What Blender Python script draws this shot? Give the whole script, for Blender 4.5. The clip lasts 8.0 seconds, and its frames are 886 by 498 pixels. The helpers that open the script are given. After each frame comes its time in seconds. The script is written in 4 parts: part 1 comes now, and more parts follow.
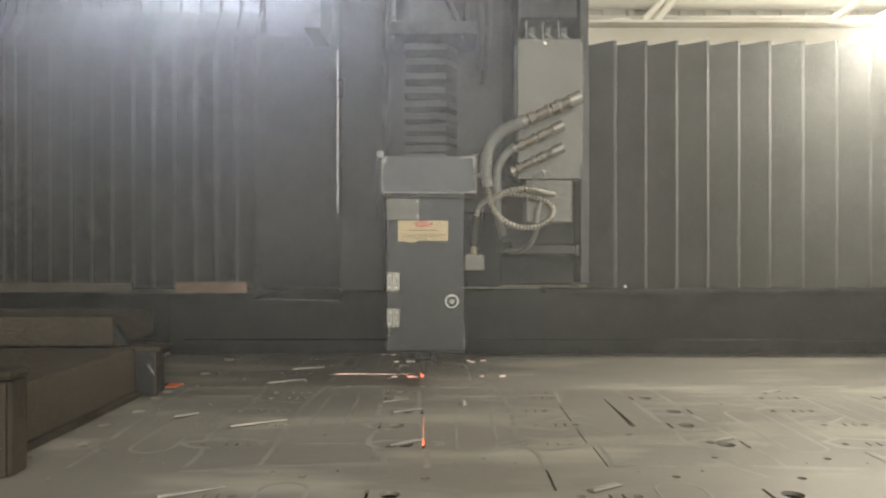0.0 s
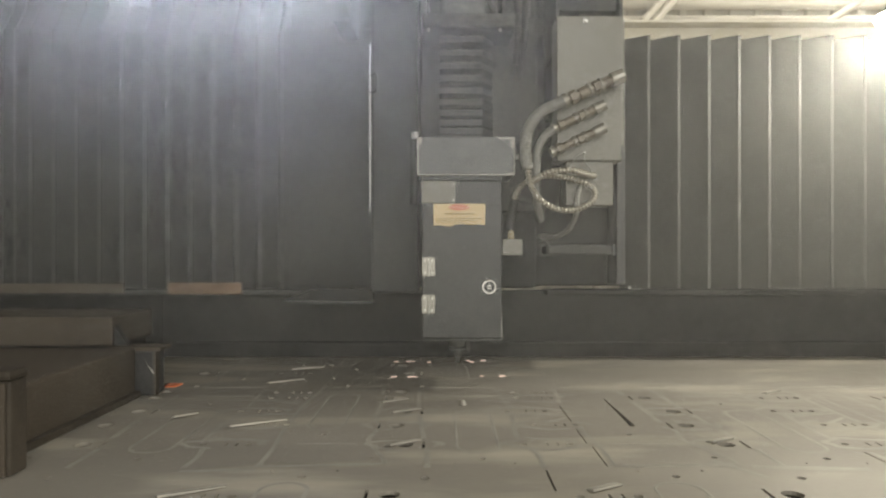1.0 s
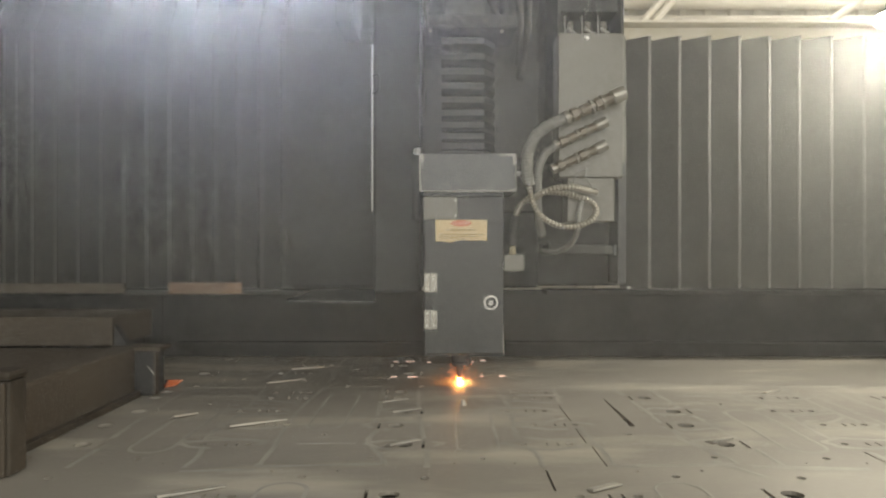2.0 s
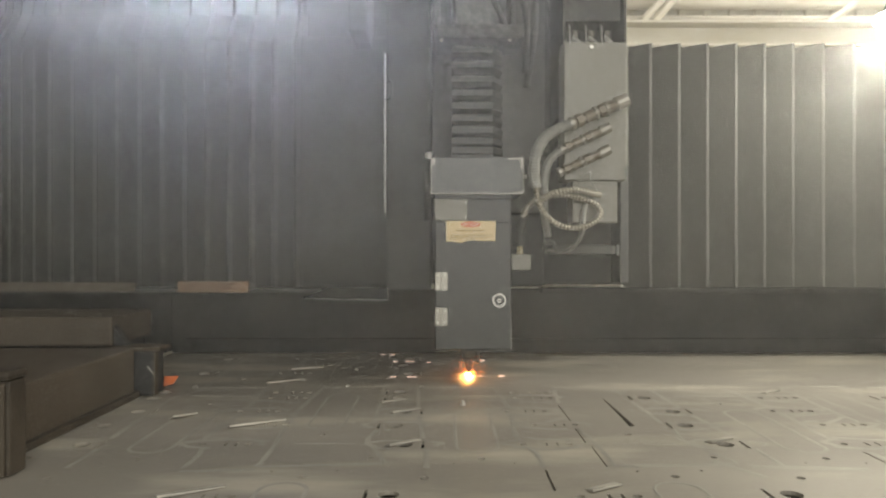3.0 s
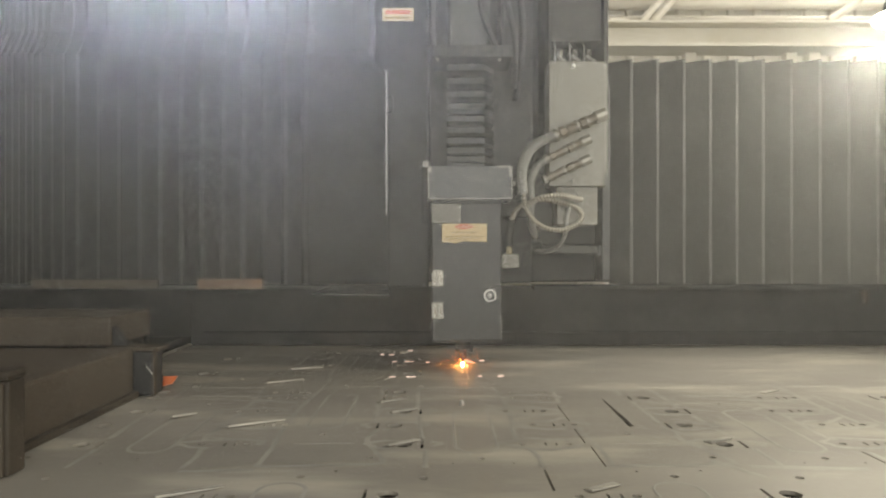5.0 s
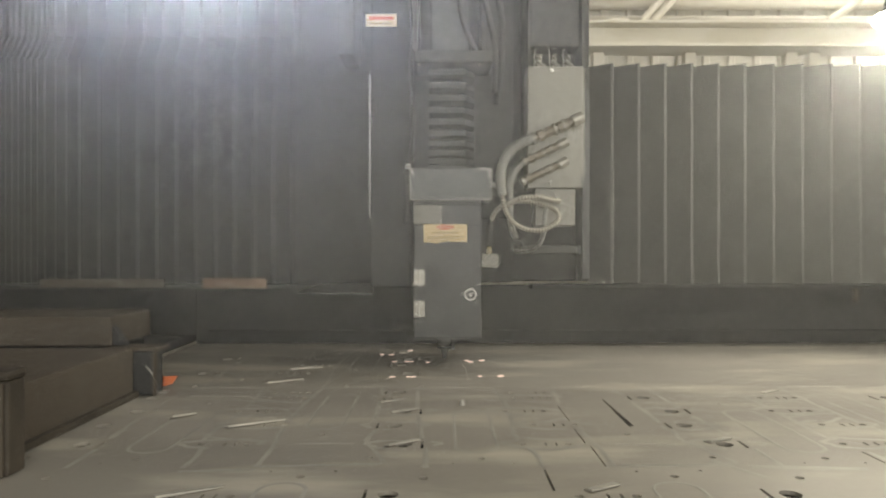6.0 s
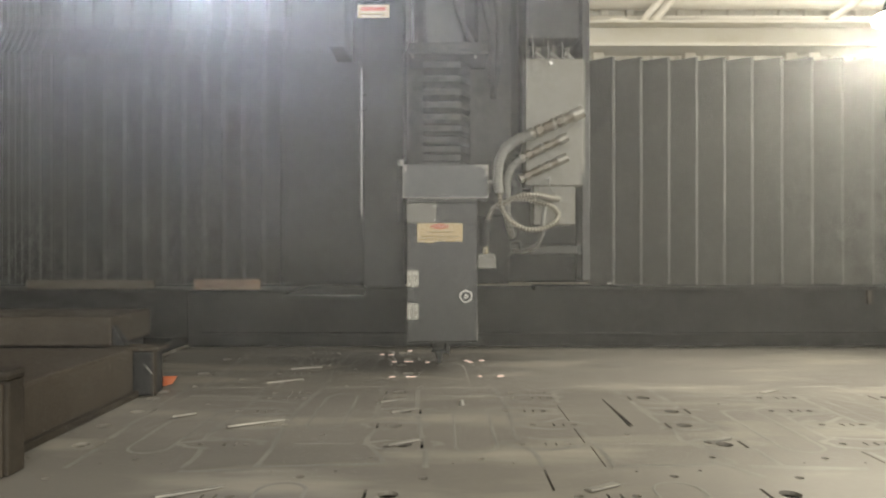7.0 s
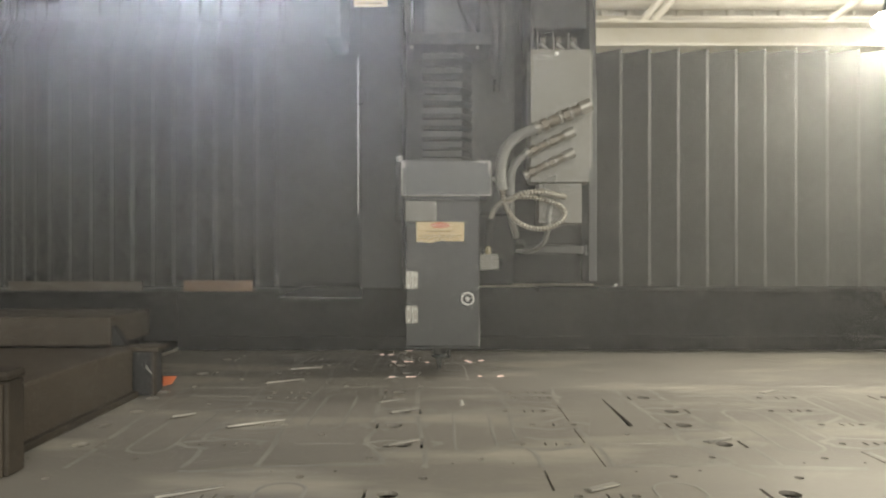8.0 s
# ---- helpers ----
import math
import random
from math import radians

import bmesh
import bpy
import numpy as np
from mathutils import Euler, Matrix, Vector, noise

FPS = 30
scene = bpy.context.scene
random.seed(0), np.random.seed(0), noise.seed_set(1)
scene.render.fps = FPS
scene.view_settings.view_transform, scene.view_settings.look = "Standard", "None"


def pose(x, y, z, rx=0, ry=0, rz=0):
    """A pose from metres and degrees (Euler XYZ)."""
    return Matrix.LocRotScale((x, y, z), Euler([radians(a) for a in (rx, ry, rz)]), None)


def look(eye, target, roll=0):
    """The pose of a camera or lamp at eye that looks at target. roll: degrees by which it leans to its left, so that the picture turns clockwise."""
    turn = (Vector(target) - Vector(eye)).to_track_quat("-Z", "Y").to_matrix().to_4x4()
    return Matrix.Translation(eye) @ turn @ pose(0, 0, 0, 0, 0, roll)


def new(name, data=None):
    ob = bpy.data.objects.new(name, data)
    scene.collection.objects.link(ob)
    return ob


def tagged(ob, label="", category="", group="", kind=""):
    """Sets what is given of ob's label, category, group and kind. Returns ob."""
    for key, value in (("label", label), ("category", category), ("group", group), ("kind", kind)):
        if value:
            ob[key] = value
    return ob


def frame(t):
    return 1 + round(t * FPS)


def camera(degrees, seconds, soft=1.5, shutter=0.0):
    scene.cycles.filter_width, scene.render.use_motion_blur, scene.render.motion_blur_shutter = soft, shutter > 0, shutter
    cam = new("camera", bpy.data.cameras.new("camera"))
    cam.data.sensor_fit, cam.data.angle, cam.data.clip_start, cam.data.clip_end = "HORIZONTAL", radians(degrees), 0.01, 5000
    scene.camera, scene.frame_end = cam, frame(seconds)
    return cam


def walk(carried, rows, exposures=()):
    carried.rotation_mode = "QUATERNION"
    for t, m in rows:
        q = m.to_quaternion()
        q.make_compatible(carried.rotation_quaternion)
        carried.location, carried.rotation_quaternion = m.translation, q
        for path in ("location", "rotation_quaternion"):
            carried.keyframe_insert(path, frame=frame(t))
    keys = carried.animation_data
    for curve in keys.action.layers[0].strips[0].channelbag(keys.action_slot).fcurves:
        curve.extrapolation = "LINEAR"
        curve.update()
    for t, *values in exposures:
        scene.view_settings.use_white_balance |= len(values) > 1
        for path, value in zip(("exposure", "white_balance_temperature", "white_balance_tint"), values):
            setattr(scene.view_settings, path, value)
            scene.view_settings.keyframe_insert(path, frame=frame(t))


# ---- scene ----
# ---- camera: hand-held still, with a slight pan ----
cam = camera(64, 8.0, soft=2.1)
EYE = (0.0, 0.0, 0.278)
walk(cam, [(t, pose(*EYE, 90.0, 0, rz)) for t, rz in
           ((0, 0.0), (1.5, -0.03), (3.0, -0.07), (3.5, -0.10), (4.5, -0.135), (6.0, -0.14), (8.0, -0.17))])

# ---- world, lamps ----
world = bpy.data.worlds.new("hall_air")
scene.world = world
world.use_nodes = True
world.node_tree.nodes["Background"].inputs[0].default_value = (0.55, 0.56, 0.54, 1)
world.node_tree.nodes["Background"].inputs[1].default_value = 0.05


def area_lamp(name, eye, target, sx, sy, watts, colour, spread=180):
    d = bpy.data.lights.new(name, "AREA")
    d.shape, d.size, d.size_y, d.energy, d.color, d.spread = "RECTANGLE", sx, sy, watts, colour, radians(spread)
    ob = new(name, d)
    ob.matrix_basis = look(eye, target)
    return ob


def point_lamp(name, at, watts, colour, radius):
    d = bpy.data.lights.new(name, "POINT")
    d.energy, d.color, d.shadow_soft_size = watts, colour, radius
    ob = new(name, d)
    ob.location = at
    return ob


LAMP_A = (-0.42, 1.47, 0.90)      # machine lamp over the left half of the bed, above the view
LAMP_B = (0.916, 1.45, 0.748)     # machine lamp at the right, its rim in view
area_lamp("machine_lamp_light", (LAMP_A[0], LAMP_A[1], LAMP_A[2] - 0.008), (-0.30, 0.45, 0.89), 0.22, 0.08, 38, (0.72, 0.79, 1.0), 104)
point_lamp("flood_lamp_light", (LAMP_B[0] - 0.02, LAMP_B[1] - 0.01, LAMP_B[2] - 0.050), 21, (1.0, 0.95, 0.80), 0.03)
# added soft fill light behind the viewer, no such source known
area_lamp("front_fill", (0.9, -3.10, 1.05), (0.7, 1.6, 0.5), 3.6, 1.9, 146, (1.0, 0.97, 0.88))
# unseen lamp added to brighten the far wall and beam
area_lamp("wall_fill", (2.2, 2.3, 2.55), (1.9, 3.2, 1.0), 2.0, 0.4, 52, (1.0, 0.96, 0.88))


# ---- materials ----
def mat(name, colour, rough=0.6, metal=0.0, scale=30.0, vary=0.25, bump=0.15, stain=None, fine=220.0, streak=(1, 1, 1)):
    m = bpy.data.materials.new(name)
    m.use_nodes = True
    n, l = m.node_tree.nodes, m.node_tree.links
    b = n["Principled BSDF"]
    tc = n.new("ShaderNodeTexCoord")
    mp = n.new("ShaderNodeMapping")
    mp.inputs["Scale"].default_value = streak
    l.new(tc.outputs["Object"], mp.inputs["Vector"])
    big, small = n.new("ShaderNodeTexNoise"), n.new("ShaderNodeTexNoise")
    big.inputs["Scale"].default_value, big.inputs["Detail"].default_value = scale * 0.2, 6
    small.inputs["Scale"].default_value, small.inputs["Detail"].default_value = fine, 3
    l.new(mp.outputs[0], big.inputs["Vector"])
    l.new(mp.outputs[0], small.inputs["Vector"])
    ramp = n.new("ShaderNodeValToRGB")
    dark = tuple(c * (1 - vary) for c in colour)
    light = tuple(min(1, c * (1 + vary)) for c in colour)
    ramp.color_ramp.elements[0].position, ramp.color_ramp.elements[0].color = 0.32, (*dark, 1)
    ramp.color_ramp.elements[1].position, ramp.color_ramp.elements[1].color = 0.68, (*light, 1)
    l.new(big.outputs["Fac"], ramp.inputs["Fac"])
    out = ramp.outputs["Color"]
    if stain:
        spot = n.new("ShaderNodeTexNoise")
        spot.inputs["Scale"].default_value, spot.inputs["Detail"].default_value = scale * 0.5, 8
        l.new(mp.outputs[0], spot.inputs["Vector"])
        cut = n.new("ShaderNodeMapRange")
        cut.inputs["From Min"].default_value, cut.inputs["From Max"].default_value = 0.52, 0.68
        l.new(spot.outputs["Fac"], cut.inputs["Value"])
        mix = n.new("ShaderNodeMixRGB")
        mix.inputs["Color2"].default_value = (*stain, 1)
        l.new(cut.outputs[0], mix.inputs["Fac"])
        l.new(out, mix.inputs["Color1"])
        out = mix.outputs[0]
    l.new(out, b.inputs["Base Color"])
    b.inputs["Metallic"].default_value = metal
    mr = n.new("ShaderNodeMapRange")
    mr.inputs["To Min"].default_value, mr.inputs["To Max"].default_value = max(0.05, rough - 0.12), min(1, rough + 0.12)
    l.new(small.outputs["Fac"], mr.inputs["Value"])
    l.new(mr.outputs[0], b.inputs["Roughness"])
    bp = n.new("ShaderNodeBump")
    bp.inputs["Strength"].default_value, bp.inputs["Distance"].default_value = bump, 0.002
    l.new(small.outputs["Fac"], bp.inputs["Height"])
    l.new(bp.outputs[0], b.inputs["Normal"])
    return m


def dulled(m, level):
    """Dust takes the gloss off a paint."""
    m.node_tree.nodes["Principled BSDF"].inputs["Specular IOR Level"].default_value = level
    return m


def glow(name, colour, strength):
    m = bpy.data.materials.new(name)
    m.use_nodes = True
    b = m.node_tree.nodes["Principled BSDF"]
    b.inputs["Base Color"].default_value = (*colour, 1)
    b.inputs["Emission Color"].default_value = (*colour, 1)
    b.inputs["Emission Strength"].default_value = strength
    return m


# one cloth in two tones: shade left and lamp light right, in the colour
M_BELLOWS = dulled(mat("dusty_bellows_cloth_shaded", (0.0140, 0.0145, 0.0140), 0.75, 0, 14, 0.3, 0.3, (0.0240, 0.0240, 0.0220)), 0.18)
M_BELLOWS_LIT = dulled(mat("dusty_bellows_cloth_lit", (0.034, 0.034, 0.031), 0.75, 0, 14, 0.2, 0.3, (0.050, 0.049, 0.044)), 0.18)
# grey raised to carry the haze over the carriage in its colour
M_HAZE_GREY = dulled(mat("haze_tinted_grey_steel", (0.050, 0.050, 0.048), 0.65, 0, 14, 0.25, 0.2, (0.075, 0.075, 0.070)), 0.18)
# highlights along the fold edges, put into the colour
M_RIDGE = mat("fold_edge_highlight", (0.0240, 0.0240, 0.0225), 0.7, 0, 30, 0.3, 0.2, (0.0180, 0.0180, 0.0170))
M_RIDGE_GREY = mat("fold_edge_highlight_grey", (0.046, 0.045, 0.041), 0.7, 0, 30, 0.3, 0.2, (0.036, 0.036, 0.033))
# lighter than the folds below: lamp glow put into the colour
M_ROOF = dulled(mat("lamp_lit_bellows_top", (0.038, 0.038, 0.037), 0.7, 0, 14, 0.3, 0.3, (0.060, 0.060, 0.058)), 0.18)
M_BEAM = dulled(mat("dark_painted_steel", (0.0100, 0.0105, 0.0100), 0.6, 0, 12, 0.3, 0.2, (0.0170, 0.0165, 0.0150)), 0.18)
M_PLATE = mat("charcoal_powder_coat", (0.0200, 0.0210, 0.0200), 0.5, 0, 16, 0.25, 0.15, (0.032, 0.032, 0.030))
M_HEAD = mat("graphite_painted_sheet_metal", (0.0190, 0.0200, 0.0190), 0.45, 0, 20, 0.25, 0.12, (0.030, 0.030, 0.0280))
M_TOPBOX = mat("worn_grey_blue_steel", (0.046, 0.049, 0.048), 0.4, 0.3, 22, 0.2, 0.15, (0.075, 0.073, 0.068))
M_ZFOLD = mat("dusty_grey_fold_cloth", (0.040, 0.042, 0.042), 0.6, 0, 22, 0.25, 0.2, (0.058, 0.058, 0.055))
M_EDGE = mat("bare_worn_steel_edge", (0.27, 0.26, 0.235), 0.45, 0.5, 40, 0.3, 0.2)
M_BOXGREY = mat("beige_grey_enclosure_paint", (0.180, 0.174, 0.150), 0.5, 0, 12, 0.12, 0.1, (0.155, 0.148, 0.127))
M_ALU = mat("dull_aluminium", (0.25, 0.24, 0.21), 0.42, 0.6, 30, 0.2, 0.15)
M_STEEL = mat("bright_plated_steel", (0.45, 0.44, 0.41), 0.35, 0.8, 30, 0.2, 0.1)
M_BRASS = mat("dull_brass_fitting", (0.42, 0.37, 0.25), 0.5, 0.4, 40, 0.2, 0.1)
M_CONDUIT = mat("grey_flexible_steel_conduit", (0.340, 0.318, 0.270), 0.40, 0.6, 40, 0.25, 0.2)
M_HOSE = mat("grey_rubber_hose", (0.19, 0.19, 0.175), 0.6, 0, 30, 0.2, 0.2)
M_BLACK = mat("black_rubber", (0.025, 0.025, 0.025), 0.6, 0, 30, 0.2, 0.2)
M_LABEL = mat("yellowed_label_paper", (0.620, 0.500, 0.300), 0.6, 0, 60, 0.12, 0.1, (0.500, 0.380, 0.200))
M_RED = mat("red_label_ink", (0.550, 0.140, 0.080), 0.6, 0, 60, 0.15, 0.1)
M_INK = mat("faded_brown_ink", (0.30, 0.22, 0.10), 0.7, 0, 60, 0.2, 0.1)
M_PALE = mat("pale_label_film", (0.66, 0.60, 0.50), 0.6, 0, 60, 0.1, 0.1)
M_SHEET = mat("dusty_mild_steel_sheet", (0.285, 0.264, 0.228), 0.54, 0.30, 9, 0.2, 0.12, (0.45, 0.42, 0.35), 160, (0.55, 1.8, 1))
M_CHIP = mat("bright_steel_chip", (0.80, 0.79, 0.75), 0.4, 0.2, 60, 0.1, 0.1)
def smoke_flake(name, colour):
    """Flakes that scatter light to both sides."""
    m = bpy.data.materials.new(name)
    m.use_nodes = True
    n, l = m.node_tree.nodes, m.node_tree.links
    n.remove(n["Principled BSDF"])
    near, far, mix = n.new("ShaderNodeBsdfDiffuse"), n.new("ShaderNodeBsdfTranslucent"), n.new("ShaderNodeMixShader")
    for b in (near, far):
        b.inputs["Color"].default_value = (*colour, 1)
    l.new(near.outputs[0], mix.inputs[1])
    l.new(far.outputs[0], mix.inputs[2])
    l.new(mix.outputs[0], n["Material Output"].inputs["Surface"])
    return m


M_FIT = mat("tarnished_nickel_fitting", (0.150, 0.130, 0.100), 0.5, 0.25, 40, 0.2, 0.15)
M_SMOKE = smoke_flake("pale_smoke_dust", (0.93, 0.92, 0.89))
M_COVER = dulled(mat("dull_grey_cover_paint", (0.0160, 0.0170, 0.0170), 0.6, 0, 14, 0.25, 0.15, (0.034, 0.034, 0.033)), 0.18)
M_BAND = mat("blown_clean_steel_band", (0.330, 0.314, 0.277), 0.45, 0.3, 60, 0.2, 0.2)
M_BURR = mat("bright_cut_burr", (0.49, 0.47, 0.42), 0.45, 0.35, 60, 0.35, 0.3)
M_BED = mat("sooty_bed_slats", (0.05, 0.043, 0.036), 0.8, 0.2, 40, 0.4, 0.3)
M_RAIL = dulled(mat("dirty_brown_grey_rail_paint", (0.075, 0.062, 0.048), 0.65, 0, 18, 0.3, 0.25, (0.085, 0.072, 0.057)), 0.18)
M_CLAMP = dulled(mat("sooty_brown_clamp_paint", (0.058, 0.049, 0.038), 0.6, 0, 30, 0.3, 0.2, (0.04, 0.034, 0.027)), 0.18)
M_TAN = mat("tan_strip_paint", (0.22, 0.145, 0.095), 0.6, 0.2, 30, 0.3, 0.2, (0.13, 0.08, 0.05))
M_WALL = mat("cream_hall_wall_cladding", (0.50, 0.475, 0.40), 0.7, 0, 3, 0.12, 0.1, (0.42, 0.38, 0.28), 90)
M_BEAMHALL = mat("cream_painted_hall_beam", (0.58, 0.545, 0.455), 0.6, 0, 6, 0.12, 0.1, (0.50, 0.46, 0.35))
M_PIPE = mat("cream_painted_pipe", (0.56, 0.52, 0.43), 0.5, 0, 12, 0.15, 0.1)
M_FLOOR = mat("grey_concrete_floor", (0.25, 0.245, 0.23), 0.8, 0, 5, 0.2, 0.2, (0.18, 0.175, 0.165))
M_ORANGE = mat("orange_flap_colour", (0.75, 0.20, 0.07), 0.5, 0, 40, 0.2, 0.1)
M_GLOWLAMP = glow("lit_lamp_diffuser", (1.0, 0.96, 0.86), 30)
M_GLOWCEIL = glow("added_lamp_diffuser", (1.0, 0.95, 0.84), 3)
M_GLOWCOOL = glow("lit_cool_diffuser", (0.86, 0.9, 1.0), 20)
M_FLAME = glow("white_hot_cut", (1.0, 0.38, 0.10), 4200)
M_EMBER = glow("red_hot_metal", (1.0, 0.28, 0.07), 5)
M_SLAG = glow("cooling_red_slag", (1.0, 0.20, 0.08), 1.6)
M_GLINT = glow("glint_glow_chip", (1.0, 0.76, 0.66), 0.55)
M_SPARK = glow("pale_spark", (1.0, 0.72, 0.55), 1.6)


# ---- mesh helpers ----
def bx(bm, x0, x1, y0, y1, z0, z1, bevel=0.0, seg=2):
    tmp = bmesh.new()
    bmesh.ops.create_cube(tmp, size=1)
    for v in tmp.verts:
        v.co = ((x0 + x1) / 2 + v.co.x * (x1 - x0), (y0 + y1) / 2 + v.co.y * (y1 - y0), (z0 + z1) / 2 + v.co.z * (z1 - z0))
    if bevel:
        bmesh.ops.bevel(tmp, geom=tmp.edges[:], offset=bevel, segments=seg, affect="EDGES", profile=0.6)
    merge(bm, tmp)
    return bm


def merge(bm, tmp, m=None):
    if m is not None:
        tmp.transform(m)
    me = bpy.data.meshes.new("tmp")
    tmp.to_mesh(me)
    tmp.free()
    bm.from_mesh(me)
    bpy.data.meshes.remove(me)
    return bm


def cyl(bm, a, b, r0, r1=None, seg=20):
    a, b = Vector(a), Vector(b)
    r1 = r0 if r1 is None else r1
    tmp = bmesh.new()
    bmesh.ops.create_cone(tmp, cap_ends=True, segments=seg, radius1=r0, radius2=r1, depth=(b - a).length)
    turn = (b - a).to_track_quat("Z", "Y").to_matrix().to_4x4()
    return merge(bm, tmp, Matrix.Translation((a + b) / 2) @ turn)


def smooth_path(pts, n=12):
    """Catmull-Rom through the points."""
    p = [Vector(q) for q in pts]
    p = [2 * p[0] - p[1], *p, 2 * p[-1] - p[-2]]
    out = []
    for i in range(1, len(p) - 2):
        for k in range(n):
            t = k / n
            a, b, c, d = p[i - 1], p[i], p[i + 1], p[i + 2]
            out.append(0.5 * (2 * b + (c - a) * t + (2 * a - 5 * b + 4 * c - d) * t * t + (3 * b - a - 3 * c + d) * t ** 3))
    out.append(p[-2])
    return out


def tube(bm, pts, r, seg=12, rib=0.0, pitch=0.004):
    """A hose along a path; rib swells it in rings."""
    path = smooth_path(pts)
    if rib:
        fine = [path[0]]
        for a, b in zip(path, path[1:]):
            k = max(1, round((b - a).length / (pitch / 8)))
            fine += [a.lerp(b, (j + 1) / k) for j in range(k)]
        path = fine
    rings, run = [], 0.0
    up = Vector((0, 1, 0))
    for i, p in enumerate(path):
        d = (path[min(i + 1, len(path) - 1)] - path[max(i - 1, 0)]).normalized()
        if i:
            run += (p - path[i - 1]).length
        u = (up - d * up.dot(d)).normalized()
        up = u
        w = d.cross(u)
        rr = r * (1 + rib * math.sin(run / pitch * 2 * math.pi))
        rings.append([bm.verts.new(p + (u * math.cos(k * 2 * math.pi / seg) + w * math.sin(k * 2 * math.pi / seg)) * rr) for k in range(seg)])
    for a, b in zip(rings, rings[1:]):
        for k in range(seg):
            bm.faces.new((a[k], a[(k + 1) % seg], b[(k + 1) % seg], b[k]))
    bm.faces.new(rings[0][::-1])
    bm.faces.new(rings[-1])
    return bm


def mesh_of(name, bm, material, smooth=False):
    bmesh.ops.recalc_face_normals(bm, faces=bm.faces[:])
    me = bpy.data.meshes.new(name)
    bm.to_mesh(me)
    bm.free()
    me.materials.append(material)
    if smooth:
        for p in me.polygons:
            p.use_smooth = True
    return me


def part(name, bm, material, parent, label="", smooth=False):
    ob = new(name, mesh_of(name, bm, material, smooth))
    ob.parent = parent
    if label:
        tagged(ob, label)
    return ob


def thing(name, label, category, at=(0, 0, 0), group="", kind=""):
    ob = new(name)
    ob.location = at
    ob.empty_display_size = 0.02
    return tagged(ob, label, category, group, kind)


def single(name, bm, material, label, category, group="", kind="", smooth=False):
    return tagged(new(name, mesh_of(name, bm, material, smooth)), label, category, group, kind)


B = bmesh.new


# ---- the course of the cutting head: seconds, across, along, up ----
COURSE = (
    (0.0, -0.0735, 1.4420, 0.0), (0.5, -0.0735, 1.4440, 0.0), (0.6, -0.0720, 1.4430, 0.036), (0.7, -0.0640, 1.4370, 0.053),
    (0.8, -0.0460, 1.4230, 0.051), (0.9, -0.0160, 1.4050, 0.043), (1.0, -0.0003, 1.3975, 0.0313), (1.1, 0.0, 1.3980, 0.013),
    (1.2, 0.0, 1.3990, 0.001), (1.7, 0.0005, 1.4000, 0.0), (2.0, 0.0040, 1.4030, 0.0), (2.3, 0.0150, 1.4140, 0.0),
    (2.55, 0.0238, 1.4310, 0.0), (2.8, 0.0262, 1.4495, 0.0), (3.0, 0.0262, 1.4648, 0.0), (3.5, 0.0246, 1.5025, 0.0),
    (4.0, 0.0225, 1.5400, 0.0), (4.5, 0.0210, 1.5750, 0.0), (5.0, 0.0195, 1.6120, 0.0), (5.3, 0.0160, 1.6340, 0.0),
    (5.55, 0.0085, 1.6500, 0.0), (5.8, -0.0060, 1.6580, 0.0), (6.0, -0.0235, 1.6550, 0.0), (6.25, -0.0340, 1.6420, 0.0),
    (6.5, -0.0368, 1.6230, 0.0), (7.0, -0.0357, 1.5890, 0.0), (7.5, -0.0348, 1.5505, 0.0), (8.0, -0.0343, 1.5150, 0.0))
Z0 = EYE[2]


def ride(ob, across=1.0, up=1.0, along=True):
    """Rows for a thing that follows the head."""
    walk(ob, [(t, pose(x * across, y if along else 0.0, Z0 + z * up)) for t, x, y, z in COURSE])


